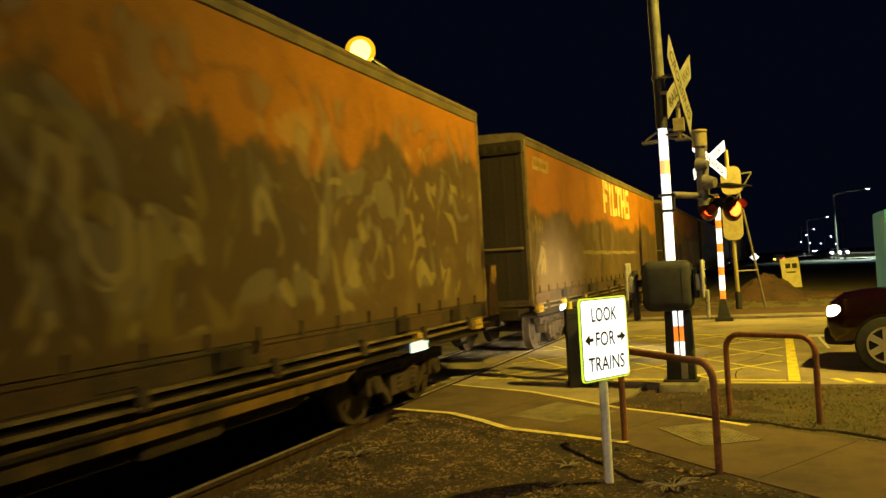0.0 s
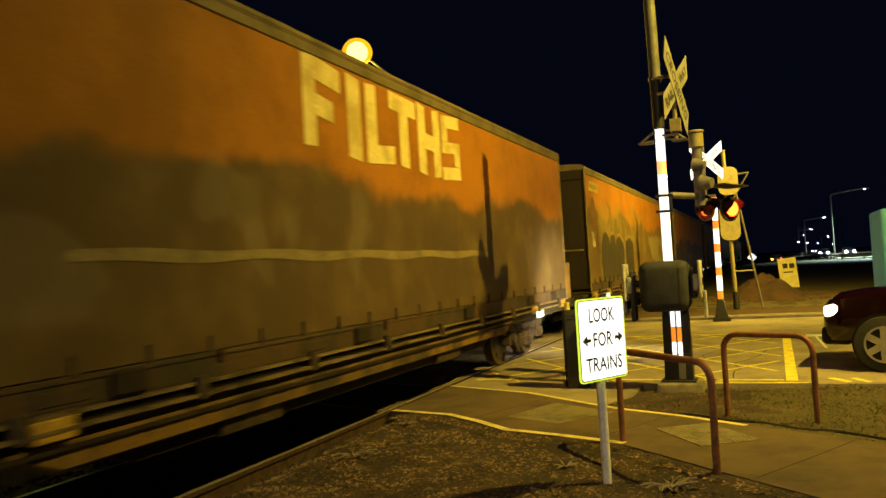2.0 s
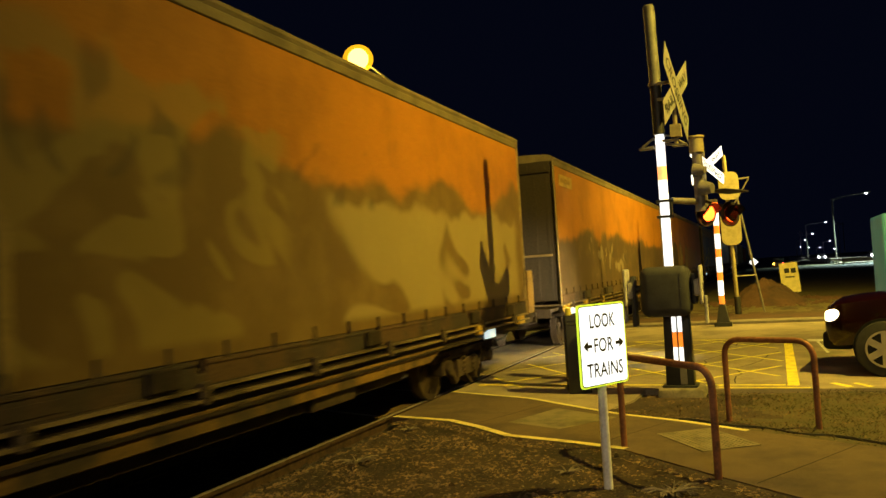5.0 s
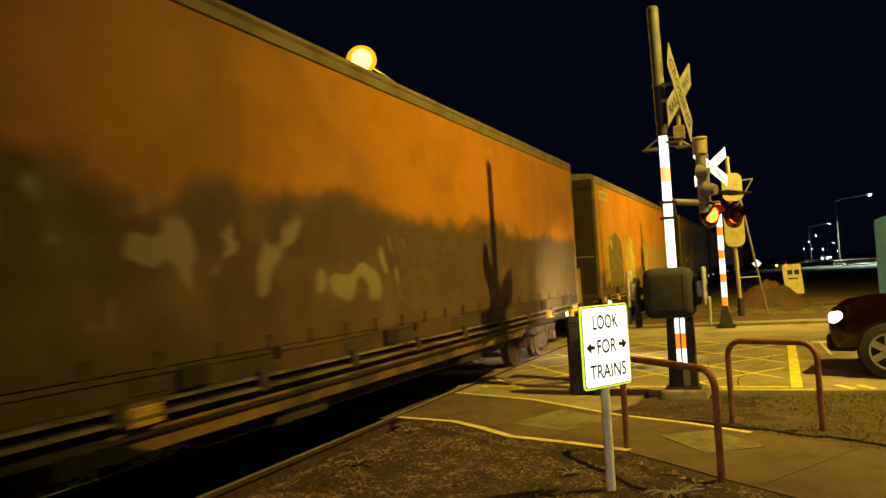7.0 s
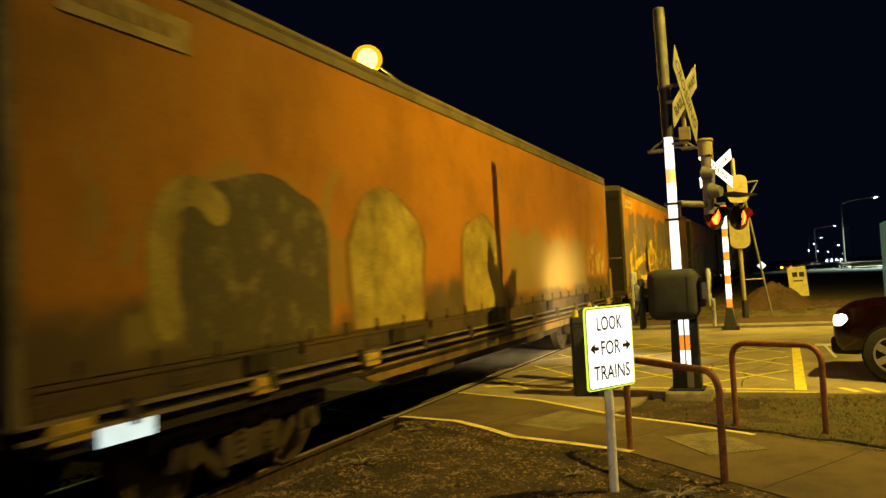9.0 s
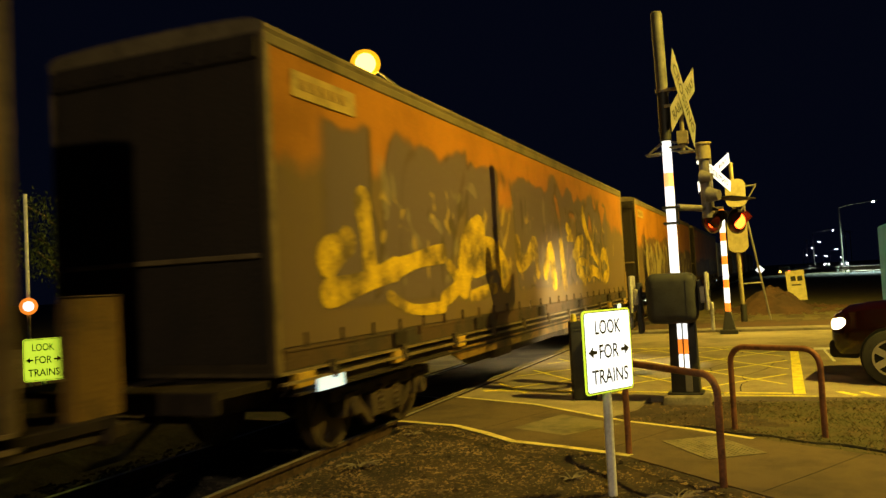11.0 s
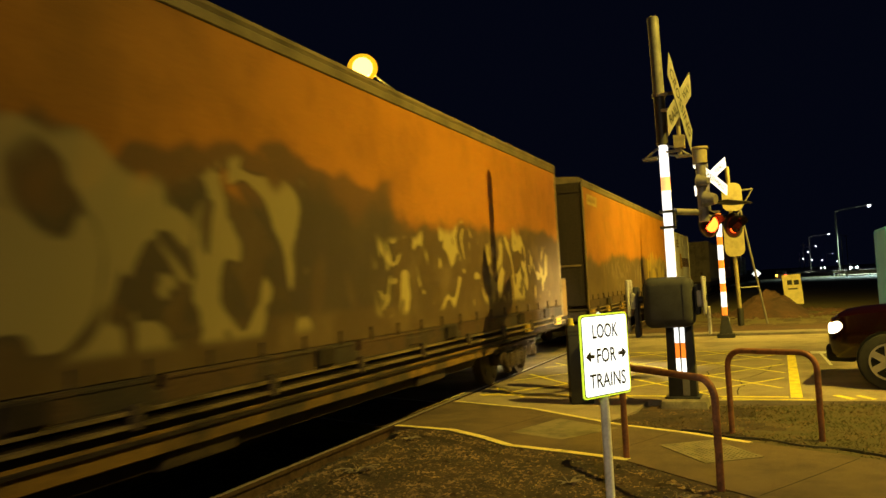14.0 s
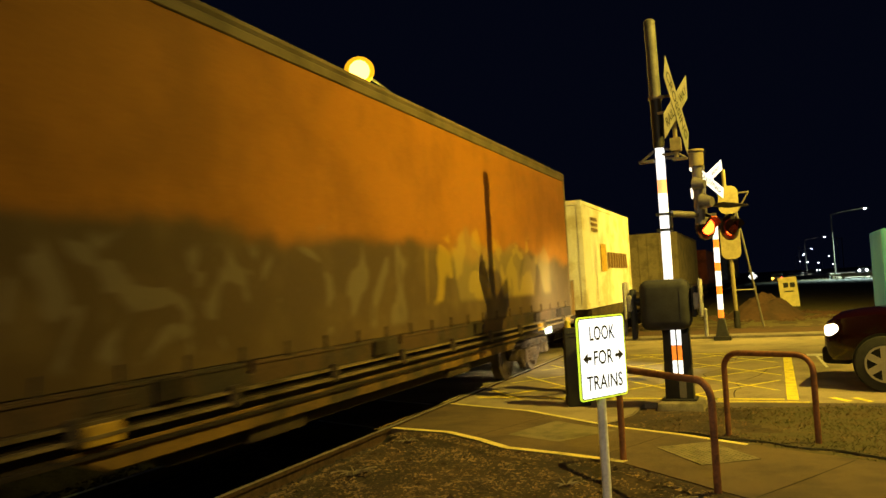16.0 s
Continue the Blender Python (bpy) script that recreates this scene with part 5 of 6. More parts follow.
def crossbuck(at, label, size, paint, angles, wide=0.185):
    """Crossed boards lettered RAILWAY CROSSING; the face looks along the local -y."""
    c = thing("crossbuck_sign", label, "road sign", at, "crossing boards")
    for word, ang, dy in (("RAILWAY", angles[0], 0.0), ("CROSSING", angles[1], -0.012)):
        r = Matrix.Rotation(radians(-ang), 4, "Y")
        bm = B()
        cut = max(-0.75, min(0.75, math.tan(radians(ang))))
        pts = [(sx * size / 2 + sz * size * wide / 2 * cut, sz * size * wide / 2) for sx, sz in ((1, 1), (-1, 1), (-1, -1), (1, -1))]
        front, back = ([bm.verts.new(r @ Vector((x, dy + d, z))) for x, z in pts] for d in (0.0, 0.008))
        bm.faces.new(front)
        bm.faces.new(back[::-1])
        for k in range(4):
            bm.faces.new((front[k], back[k], back[(k + 1) % 4], front[(k + 1) % 4]))
        b = part("board", bm, paint, c, "white board with black lettering")
        if word == "CROSSING":
            bm = lettering(word, size * 0.86, size * 0.11, 0.02, 0, r @ pose(0, dy - 0.004, 0))
            part("lettering", bm, M["ink"], b)
        else:
            for sub, dx in (("RAIL", -0.27), ("WAY", 0.29)):
                bm = lettering(sub, size * 0.30, size * 0.11, 0.02, 0, r @ pose(size * dx, dy - 0.004, 0))
                part("lettering", bm, M["ink"], b)
    return c


CROSS = mat("crossbuck_white", (0.25, 0.24, 0.21), 0.5, 0, 0.18, 6, 0.05, 40)
crossbuck(pose(MX + 0.222, MY - 0.08, 4.05, 0, 0, 75), "white crossed railway crossing boards on the signal mast", 1.18, CROSS, (36, -54), 0.225)
bm = B()
for z in (4.20, 3.98):
    cube(bm, -0.03, 0.225, -0.09, -0.06, z - 0.02, z + 0.02)
tube(bm, (0.18, -0.02, 3.36), (0.18, -0.02, 4.25), 0.03, None, 10)
cube(bm, 0.11, 0.25, -0.09, 0.05, 3.45, 3.62)
cube(bm, -0.05, 0.2, -0.05, 0.02, 3.40, 3.43)
part("sign_bracket", bm, M["cream"], mast, "cream bracket behind the boards")

# warning bell and flashing lamps on an arm of the mast
arm_at = Vector((0.40, 0.42, 0))
bm = B()
tube(bm, (0.05, 0.05, 2.60), (0.40, 0.42, 2.58), 0.045, None, 12)
part("cross_arm", bm, M["galv"], mast, "grey lamp arm")
bm = B()
tube(bm, (0.40, 0.42, 2.45), (0.40, 0.42, 3.30), 0.07, None, 16)
part("lamp_stem", bm, M["galv"], mast)
bm = B()
tube(bm, (0.40, 0.42, 3.26), (0.40, 0.42, 3.46), 0.10, None, 18)
tube(bm, (0.40, 0.42, 3.46), (0.40, 0.42, 3.50), 0.115, None, 18)
bevel(bm, 0.01, 1)
part("bell_cap", bm, M["cream"], mast, "cream warning bell housing")
bm = B()
tube(bm, (0.36, 0.38, 3.02), (0.50, 0.32, 3.0), 0.10, 0.05, 16)
tube(bm, (0.44, 0.36, 2.76), (0.58, 0.30, 2.74), 0.11, 0.07, 16)
part("bell", bm, M["galv"], mast, "round steel bell")
red_lens = glow("lit_red_lens", (1.0, 0.05, 0.005), 18)
red_dim = mat("unlit_red_lens", (0.022, 0.003, 0.002), 0.2, 0, 0.1, 6, 0.05, 40)
hood_mat = mat("signal_hood", (0.022, 0.017, 0.014), 0.7, 0, 0.2, 8, 0.1, 50)
LAMPS = []
for lx, ly in ((-0.77, 12.02), (-0.47, 12.76)):
    u = part("flasher", (lambda b: (tube(b, (0, 0.0, 0), (0, 0.03, 0), 0.19, None, 24), b)[1])(B()), hood_mat, mast, "round black flasher backing")
    u.matrix_local = Matrix.Translation((lx - MX, ly - MY, 2.43)) @ Matrix.Rotation(radians(50), 4, "Z")
    bm = B()
    n = 14
    for r0, r1 in ((0.13, 0.13),):
        ring0 = [bm.verts.new((r0 * math.cos(a), -0.001, r0 * math.sin(a))) for a in (radians(-35 + 250 * i / n) for i in range(n + 1))]
        ring1 = [bm.verts.new((r1 * math.cos(a), -0.17, r1 * math.sin(a) + 0.0)) for a in (radians(20 + 140 * i / n) for i in range(n + 1))]
        for i in range(n):
            bm.faces.new((ring0[i], ring0[i + 1], ring1[i + 1], ring1[i]))
    bmesh.ops.solidify(bm, geom=bm.faces[:], thickness=0.006)
    part("hood", bm, hood_mat, u, "black visor over the lens")
    bm = B()
    tube(bm, (0, 0.03, 0), (0, 0.12, 0), 0.12, 0.07, 18)
    part("lamp_case", bm, hood_mat, u)
    bm = B()
    bmesh.ops.create_uvsphere(bm, u_segments=20, v_segments=10, radius=0.118, matrix=Matrix.Diagonal((1, 0.55, 1, 1)))
    lens = part("lens", bm, red_lens, u, "flashing red lens that turns its lit side out")
    lens.data.materials.append(red_dim)
    for f in lens.data.polygons:
        f.material_index = 1 if f.center.y > 0 else 0
    lens.location = (0, -0.03, 0)
    LAMPS.append(lens)
bm = B()
cube(bm, -0.42, 0.42, -0.30, 0.02, -0.012, 0.012)
bevel(bm, 0.008, 1)
v = part("visor_plate", bm, hood_mat, mast, "dark visor plate above the lamps")
v.matrix_local = Matrix.Translation((0.60, 1.10, 2.74)) @ Matrix.Rotation(radians(69.5), 4, "Z")
bm = B()
tube(bm, (0.40, 0.42, 2.52), (0.62, 1.30, 2.55), 0.035, None, 10)
part("lamp_bar", bm, M["galv"], mast)

# narrow dark cabinet beside the path
cab = thing("path_cabinet", "narrow black steel cabinet standing beside the path", "cabinet", pose(-2.60, 11.25, 0, 0, 0, 20))
bm = B()
cube(bm, -0.16, 0.16, -0.14, 0.14, 0.0, 1.10)
bevel(bm, 0.02, 2)
part("cabinet_body", bm, M["black"], cab)
bm = B()
for z in (1.02, 0.97):
    cube(bm, -0.165, 0.165, -0.148, -0.14, z, z + 0.018)
part("vent", bm, M["housing"], cab)
bm = B()
tube(bm, (-0.09, 0, 1.10), (-0.09, 0, 1.20), 0.045, 0.035, 14)
part("marker_cap", bm, M["yellow_line"], cab, "yellow marker cap")

# second mast beyond the road
fm = thing("boom_mast", "slim striped red and white mast across the road", "signal", pose(-1.21, 22.40, 0.07))
bm = B()
vs = cube(bm, -0.17, 0.17, -0.16, 0.16, 0.0, 0.50)
for v in vs:
    if v.co.z > 0.3:
        v.co.x *= 0.5
        v.co.y *= 0.5
cube(bm, -0.22, 0.22, -0.2, 0.2, -0.1, 0.04)
bevel(bm, 0.015, 1)
part("mast_foot", bm, M["black"], fm, "black tapered foot")
bm = B()
tube(bm, (0, 0, 0.5), (0, 0, 3.3), 0.06, None, 16)
part("mast_tube", bm, M["galv"], fm)
# these bands emit too, standing in for reflected light
z = 0.52
for i in range(9):
    hh = 0.40 if i % 2 else 0.22
    bm = B()
    tube(bm, (0, 0, z), (0, 0, z + hh - 0.005), 0.072, None, 16)
    part("glowing_band", bm, M["retro_white" if i % 2 else "retro_red"], fm, "white reflective band with its own glow" if i % 2 else "orange red reflective band with its own glow")
    z += hh
# boards emit light to imitate head lamps shining on them
crossbuck(pose(-1.33, 22.30, 4.28, 0, 0, 28), "small white crossed boards facing the road, with their own glow", 1.18, M["retro_white"], (40, -42))
bm = B()
tube(bm, (-0.20, 0.0, 3.2), (-0.20, 0, 4.6), 0.04, None, 10)
cube(bm, -0.25, 0.06, -0.05, 0.05, 3.25, 3.3)
part("sign_stem", bm, M["galv"], fm)

# cream equipment pole with a ladder stay
ep = thing("equipment_pole", "cream steel pole with oval panels and a ladder stay", "signal", pose(-1.0, 27.2, 0.0))
bm = B()
tube(bm, (0.0, 0, 0), (-0.10, 0, 5.1), 0.065, None, 14)
part("pole", bm, M["cream"], ep)
bm = B()
tube(bm, (0, 0, 0), (0, 0, 0.55), 0.10, None, 14)
part("pole_foot", bm, M["black"], ep)
for z0, z1, x in ((3.65, 4.55, 0.0), (2.2, 3.35, -0.02)):
    bm = B()
    plate(bm, 0.62, z1 - z0, 0.22, 0.04, 6, m=pose(x, -0.12, (z0 + z1) / 2, 0, 0, 15))
    part("oval_panel", bm, M["cream"], ep, "cream oval back panel")
bm = B()
tube(bm, (0.12, 0.05, 4.3), (0.78, 0.3, 0.0), 0.035, None, 8)
tube(bm, (-0.1, 0.0, 4.28), (0.62, 0.1, 4.32), 0.03, None, 8)
tube(bm, (0.6, 0.1, 4.3), (0.1, 0.05, 3.5), 0.025, None, 8)
tube(bm, (0.0, 0.0, 1.2), (0.62, 0.22, 1.2), 0.025, None, 8)
part("stay", bm, M["galv"], ep, "slanting tubular stay")

# heap of soil and the pale box sign on it
random.seed(9)
bm = B()
n, k = 72, 26
rows = []
for j in range(k + 1):
    r = j / k
    row = []
    for i in range(n):
        a = i * math.tau / n
        w = 1 + 0.22 * noise.noise((math.cos(a) * 1.5, math.sin(a) * 1.5, 3))
        x, y = r * 1.55 * w * math.cos(a), r * 2.0 * w * math.sin(a)
        z = 0.94 * max(0, 1 - r ** 1.25) + 0.22 * (1 - r) * noise.noise((x * 2, y * 2, 4)) + 0.12 * noise.noise((x * 4, y * 4, 8)) * (1 - r * 0.7) + 0.07 * noise.noise((x * 11, y * 11, 2)) * (1 - r * 0.5)
        row.append(bm.verts.new((x, y, z - 0.05)))
    rows.append(row)
for a, b in zip(rows, rows[1:]):
    for i in range(n):
        q = [a[i], a[(i + 1) % n], b[(i + 1) % n], b[i]]
        bm.faces.new(q)
bmesh.ops.remove_doubles(bm, verts=bm.verts, dist=0.0005)
solo("soil_mound", bm, M["red_dirt"], "mound of reddish brown soil beyond the road", "mound", at=pose(-0.20, 33.0, 0.05))
random.seed(21)


def mound_foot():
    a, r = random.uniform(0, math.tau), random.uniform(0.9, 1.7)
    return 0.25 + 1.7 * r * math.cos(a), 33.0 + 1.7 * r * math.sin(a)


scatter_stones(420, mound_foot, 0.15, "rubble", M["red_dirt"], "dark clods and rubble round the soil mound")
bs = thing("notice_board", "pale yellow notice board with two dark square marks", "sign", pose(0.86, 40.0, 0.15, 0, 0, 12))
bm = B()
plate(bm, 0.80, 1.40, 0.03, 0.10, m=pose(0, 0, 0.58, 0, -4, 0))
part("board", bm, mat("pale_board", (0.92, 0.80, 0.34), 0.6, 0, 0.12, 3, 0.1, 30), bs)
for dx in (-0.18, 0.18):
    bm = B()
    plate(bm, 0.22, 0.22, 0.02, 0.004, m=pose(dx * 0.8 + 0.02, -0.006, 0.92, 0, -4, 0))
    part("square_mark", bm, M["ink"], bs)
bm = B()
cube(bm, -0.2, 0.2, -0.01, -0.004, 0.6, 0.66)
part("mark_bar", bm, M["ink"], bs)
bm = B()
for dx in (-0.3, 0.3):
    tube(bm, (dx, 0.05, -0.3), (dx, 0.05, 0.3), 0.03, None, 8)
part("legs", bm, M["galv"], bs)

# ---- vehicles ----
car = thing("pickup_truck", "dark red four-wheel drive waiting with head lamps lit", "car", pose(0.80, 13.60, 0, 0, 0, -12))
paint = mat("dark_red_car_paint", (0.010, 0.0015, 0.0013), 0.16, 0.2, 0.08, 3, 0.02, 40, spec=0.6)
plastic = mat("dark_plastic", (0.006, 0.006, 0.006), 0.7, 0, 0.15, 6, 0.1, 60, spec=0.15)
CW = 0.93
# body shell from cross profiles along the car: (x, sill height, belt height, half width)
prof = [(0.05, 0.52, 0.86, 0.70), (0.10, 0.44, 0.98, 0.80), (0.22, 0.42, 1.05, 0.88), (0.45, 0.44, 1.09, 0.92), (0.9, 0.46, 1.13, CW), (1.4, 0.46, 1.17, CW), (2.6, 0.44, 1.18, CW), (4.2, 0.46, 1.17, CW), (4.8, 0.52, 1.12, CW), (4.95, 0.6, 1.05, 0.88)]
bm = B()
rows = []
for x, z0, z1, hw in prof:
    sec = [(-hw * 0.94, z0), (-hw, z0 + 0.1), (-hw, (z0 + z1) / 2 + 0.05), (-hw * 0.97, z1 - 0.05), (-hw * 0.86, z1 - 0.005), (0, z1 + 0.03), (hw * 0.86, z1 - 0.005), (hw * 0.97, z1 - 0.05), (hw, (z0 + z1) / 2 + 0.05), (hw, z0 + 0.1), (hw * 0.94, z0)]
    rows.append([bm.verts.new((x, y, z)) for y, z in sec])
for a, b in zip(rows, rows[1:]):
    for i in range(len(a)):
        bm.faces.new((a[i], a[(i + 1) % len(a)], b[(i + 1) % len(a)], b[i]))
bm.faces.new(rows[0])
bm.faces.new(rows[-1][::-1])
part("body", bm, paint, car, "glossy dark red bodywork")
bm = B()
cab_pts = [(1.55, 1.16, 0.84), (2.15, 1.74, 0.68), (3.3, 1.78, 0.70), (4.6, 1.70, 0.70), (4.85, 1.15, 0.84)]
rows = [[bm.verts.new((x, -hw, z)), bm.verts.new((x, 0, z + 0.03)), bm.verts.new((x, hw, z))] for x, z, hw in cab_pts]
base = [[bm.verts.new((x, s * 0.86, 1.15)) for s in (-1, 1)] for x in (1.55, 4.85)]
for a, b in zip(rows, rows[1:]):
    for i in range(2):
        bm.faces.new((a[i], a[i + 1], b[i + 1], b[i]))
for s in (0, 2):
    bm.faces.new([r[s] for r in rows])
part("cabin", bm, paint, car)
glassm = mat("dark_window_glass", (0.01, 0.012, 0.013), 0.08, 0, 0.05, 3, 0.0, 40, spec=0.7)
for s in (-1, 1):
    bm = B()
    bm.faces.new([bm.verts.new(p) for p in ((1.75, s * 0.855, 1.22), (2.2, s * 0.712, 1.68), (3.2, s * 0.722, 1.71), (3.2, s * 0.87, 1.22))])
    part("side_window", bm, glassm, car, "dark side window", smooth=False)
bm = B()
cube(bm, 0.0, 0.42, -0.86, 0.86, 0.36, 0.62)
vs = [v for v in bm.verts if v.co.x < 0.1]
for v in vs:
    v.co.y *= 0.86
bevel(bm, 0.07, 3)
part("front_bumper", bm, plastic, car, "dark plastic front bumper")
bm = B()
cube(bm, 0.03, 0.09, -0.45, 0.45, 0.66, 0.86)
bevel(bm, 0.02, 2)
part("grille", bm, plastic, car)
headm = glow("lit_head_lamp", (1.0, 0.88, 0.60), 5)
for s in (-1, 1):
    bm = B()
    k = 0.0 if s < 0 else 0.12
    bmesh.ops.create_uvsphere(bm, u_segments=24, v_segments=14, radius=1.3)
    for v in bm.verts:
        x, y, z = (max(-1, min(1, c)) for c in v.co)
        v.co = (0.17 + k + 0.10 * x, s * 0.745 + 0.125 * y + s * 0.03 * x, 0.86 + 0.08 * z + 0.02 * x)
    part("head_lamp", bm, headm, car, "lit white head lamp")
    for wx in (0.83, 3.95):
        bm = B()
        for s2, r in ((0, 0.415),):
            tube(bm, (wx, s * 0.90, 0.40), (wx, s * 0.937, 0.40), r, r * 0.98, 28)
        part("wheel_arch", bm, plastic, car, "dark wheel arch flare")
        bm = B()
        tube(bm, (0, -0.125, 0), (0, 0.125, 0), 0.385, None, 32)
        bevel(bm, 0.035, 2)
        w = part("wheel", bm, M["rubber"], car, "chunky black tyre")
        w.location = (wx, s * 0.86, 0.385)
        bm = B()
        tube(bm, (0, s * 0.10, 0), (0, s * 0.131, 0), 0.25, 0.235, 28)
        part("rim_ring", bm, plastic, w)
        bm = B()
        for k in range(6):
            m = Matrix.Rotation(k * math.tau / 6, 4, "Y")
            vs = cube(bm, -0.045, 0.045, min(s * 0.12, s * 0.143), max(s * 0.12, s * 0.143), 0.04, 0.235, m)
        tube(bm, (0, s * 0.12, 0), (0, s * 0.15, 0), 0.065, 0.055, 14)
        n = 28
        for i in range(n):
            m = Matrix.Rotation(i * math.tau / n, 4, "Y")
            cube(bm, -0.03, 0.03, min(s * 0.12, s * 0.142), max(s * 0.12, s * 0.142), 0.225, 0.252, m)
        part("alloy_rim", bm, mat("alloy", (0.45, 0.42, 0.37), 0.35, 0.7, 0.1, 8, 0.05, 40), w, "silver six spoke alloy rim")
bm = B()
cube(bm, 1.75, 1.9, -1.08, -0.9, 1.12, 1.28)
bevel(bm, 0.03, 2)
part("wing_mirror", bm, plastic, car)

bus = thing("minibus", "pale teal boxy minibus waiting on the road", "bus", pose(2.21, 19.6, 0))
# weak emission imitates cool light falling on the side
teal = mat("teal_paint_glow", (0.085, 0.33, 0.40), 0.4, 0, 0.1, 2, 0.03, 30, emit=0.10)
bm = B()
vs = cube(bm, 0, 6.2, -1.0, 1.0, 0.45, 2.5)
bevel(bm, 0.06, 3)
part("body", bm, teal, bus, "pale teal side with a weak glow put in")
for y in (-1.004,):
    for x0 in (0.28, 1.7, 3.2, 4.6):
        bm = B()
        cube(bm, x0, x0 + 1.15, y - 0.004, y, 1.18, 2.36)
        part("side_window", bm, glassm, bus, "dark side window")
bm = B()
cube(bm, 0.42, 0.62, -1.014, -1.009, 1.92, 2.16)
part("interior_light", bm, glow("cool_interior_glow", (0.30, 0.85, 1.0), 1.6), bus, "cool blue light behind the window")
for wx in (1.0, 5.0):
    for s in (-0.95, 0.95):
        bm = B()
        tube(bm, (wx, s - 0.1, 0.38), (wx, s + 0.1, 0.38), 0.38, None, 24)
        part("wheel", bm, M["rubber"], bus)

# ---- lamps and lights far off ----
lampglow = glow("white_lamp_glow", (0.82, 0.95, 1.0), 30)


def highway_lamp(x, y, h, reach, label):
    s = thing("street_lamp", label, "street lamp", pose(x, y, 0), "highway lamps")
    bm = B()
    tube(bm, (0, 0, 0), (0, 0, h - 0.6), 0.14, 0.08, 10)
    part("pole", bm, M["galv"], s)
    bm = B()
    pipe(bm, [(0, 0, h - 0.62), (0.25 * reach, 0, h - 0.35), (reach, 0, h)], 0.06, 8)
    part("arm", bm, M["galv"], s)
    bm = B()
    cube(bm, reach - 0.5, reach + 0.5, -0.2, 0.2, h - 0.06, h + 0.12)
    bevel(bm, 0.04, 2)
    head = part("lamp_head", bm, M["galv"], s)
    bm = B()
    bmesh.ops.create_uvsphere(bm, u_segments=14, v_segments=8, radius=0.20 * max(1, (y / 200) ** 0.65), matrix=Matrix.Translation((reach, 0, h - 0.08)) @ Matrix.Diagonal((1, 0.7, 0.6, 1)))
    part("glowing_bowl", bm, lampglow, head, "glowing cool white bowl")


for x, y, h, r in ((9.0, 127, 10.0, 4.4), (9.6, 229, 10.0, 4.8), (12.4, 351, 10, 4.6), (15.0, 480, 10, 4.4), (35.0, 596, 10, 4.0), (26.0, 863, 10, 4.0), (40.0, 1007, 10, 4.0), (61.0, 1189, 10, 4.0), (120.0, 1787, 10, 4.0)):
    highway_lamp(x, y, h, r, "tall grey street lamp with a cool white light")
lamp("highway_light", "SPOT", (13.4, 127, 9.5), 40000, (0.70, 1.0, 0.90), 0.3, (13.6, 124, 0), 122, 0.6)
lamp("highway_light", "SPOT", (14.4, 229, 9.5), 16000, (0.75, 0.95, 1.0), 0.3, (15, 229, 0), 120, 0.6)

hw = thing("highway", "pale far-off road with a steel guard rail", "", kind="structure")
bm = B()
slab(bm, [(9, 118), (120, 100), (140, 130), (20, 420), (9, 420)], -0.2, 0.36)
part("highway_surface", bm, M["asphalt"], hw)
bm = B()
for i in range(40):
    y = 112 + i * 7
    cube(bm, 8.6, 8.75, y, y + 0.15, 0, 1.0)
cube(bm, 8.5, 8.6, 112, 395, 0.62, 0.95)
part("guard_rail", bm, M["white"], hw, "pale steel guard rail")
bm = B()
cube(bm, 8.6, 60, 111.7, 111.8, 0.5, 0.95)
for i in range(20):
    cube(bm, 8.7 + i * 2.5, 8.85 + i * 2.5, 111.8, 111.95, 0, 0.95)
part("guard_rail", bm, M["white"], hw, "pale steel guard rail")

far_white = glow("far_head_lamp_glow", (0.85, 0.95, 1.0), 22)
far_red = glow("far_tail_lamp_glow", (1.0, 0.05, 0.02), 10)
far_amber = glow("far_amber_glow", (1.0, 0.45, 0.05), 14)


def far_car(x, y, z, front, label):
    c = thing("distant_car", label, "car", pose(x, y, z), "distant cars")
    bm = B()
    cube(bm, -0.9, 0.9, 0, 4.4, 0.0, 0.9)
    vs = cube(bm, -0.8, 0.8, 1.2, 3.8, 0.9, 1.45)
    bevel(bm, 0.1, 2)
    part("body", bm, M["slate"], c)
    for k, s in enumerate((-0.62, 0.62)):
        bm = B()
        bmesh.ops.create_uvsphere(bm, u_segments=12, v_segments=8, radius=0.22 if front else 0.13, matrix=Matrix.Translation((s, -0.05, 0.7)))
        part("lamp", bm, far_white if front else (far_amber if k == 0 else far_red), c, "lit lamp")
    return c


coming = far_car(11.6, 150, 0.36, True, "distant car driving up with lit white head lamps")
going = far_car(10.5, 150, 0.36, True, "distant car driving off with white lamps lit")
later = far_car(20.0, 240, 0.36, True, "distant car on the highway with lit white head lamps")
far_car(1.3, 128, ground_height(1.3, 128) - 0.25, False, "distant car with lit tail lamps")
for x, y, h in ((19.5, 260, 11), (10.6, 300, 10), (24, 300, 12)):
    bm = B()
    tube(bm, (0, 0, 0), (0, 0, h), 0.14, 0.1, 8)
    cube(bm, -0.9, 0.9, -0.06, 0.06, h - 0.8, h - 0.65)
    solo("power_pole", bm, M["bark"], "dark timber power pole by the highway", "pole", at=pose(x, y, 0), group="power poles")
ds = thing("diamond_sign", "small pale diamond marker on a thin post", "road sign", pose(-1.0, 62, 0.1))
bm = B()
plate(bm, 0.45, 0.45, 0.01, 0.02, 2, m=pose(0, 0, 1.35) @ Matrix.Rotation(radians(45), 4, "Y"))
# diamond emits light in place of catching it
part("plate", bm, M["retro_white"], ds)
bm = B()
tube(bm, (0, 0.03, -0.2), (0, 0.03, 1.3), 0.03, None, 8)
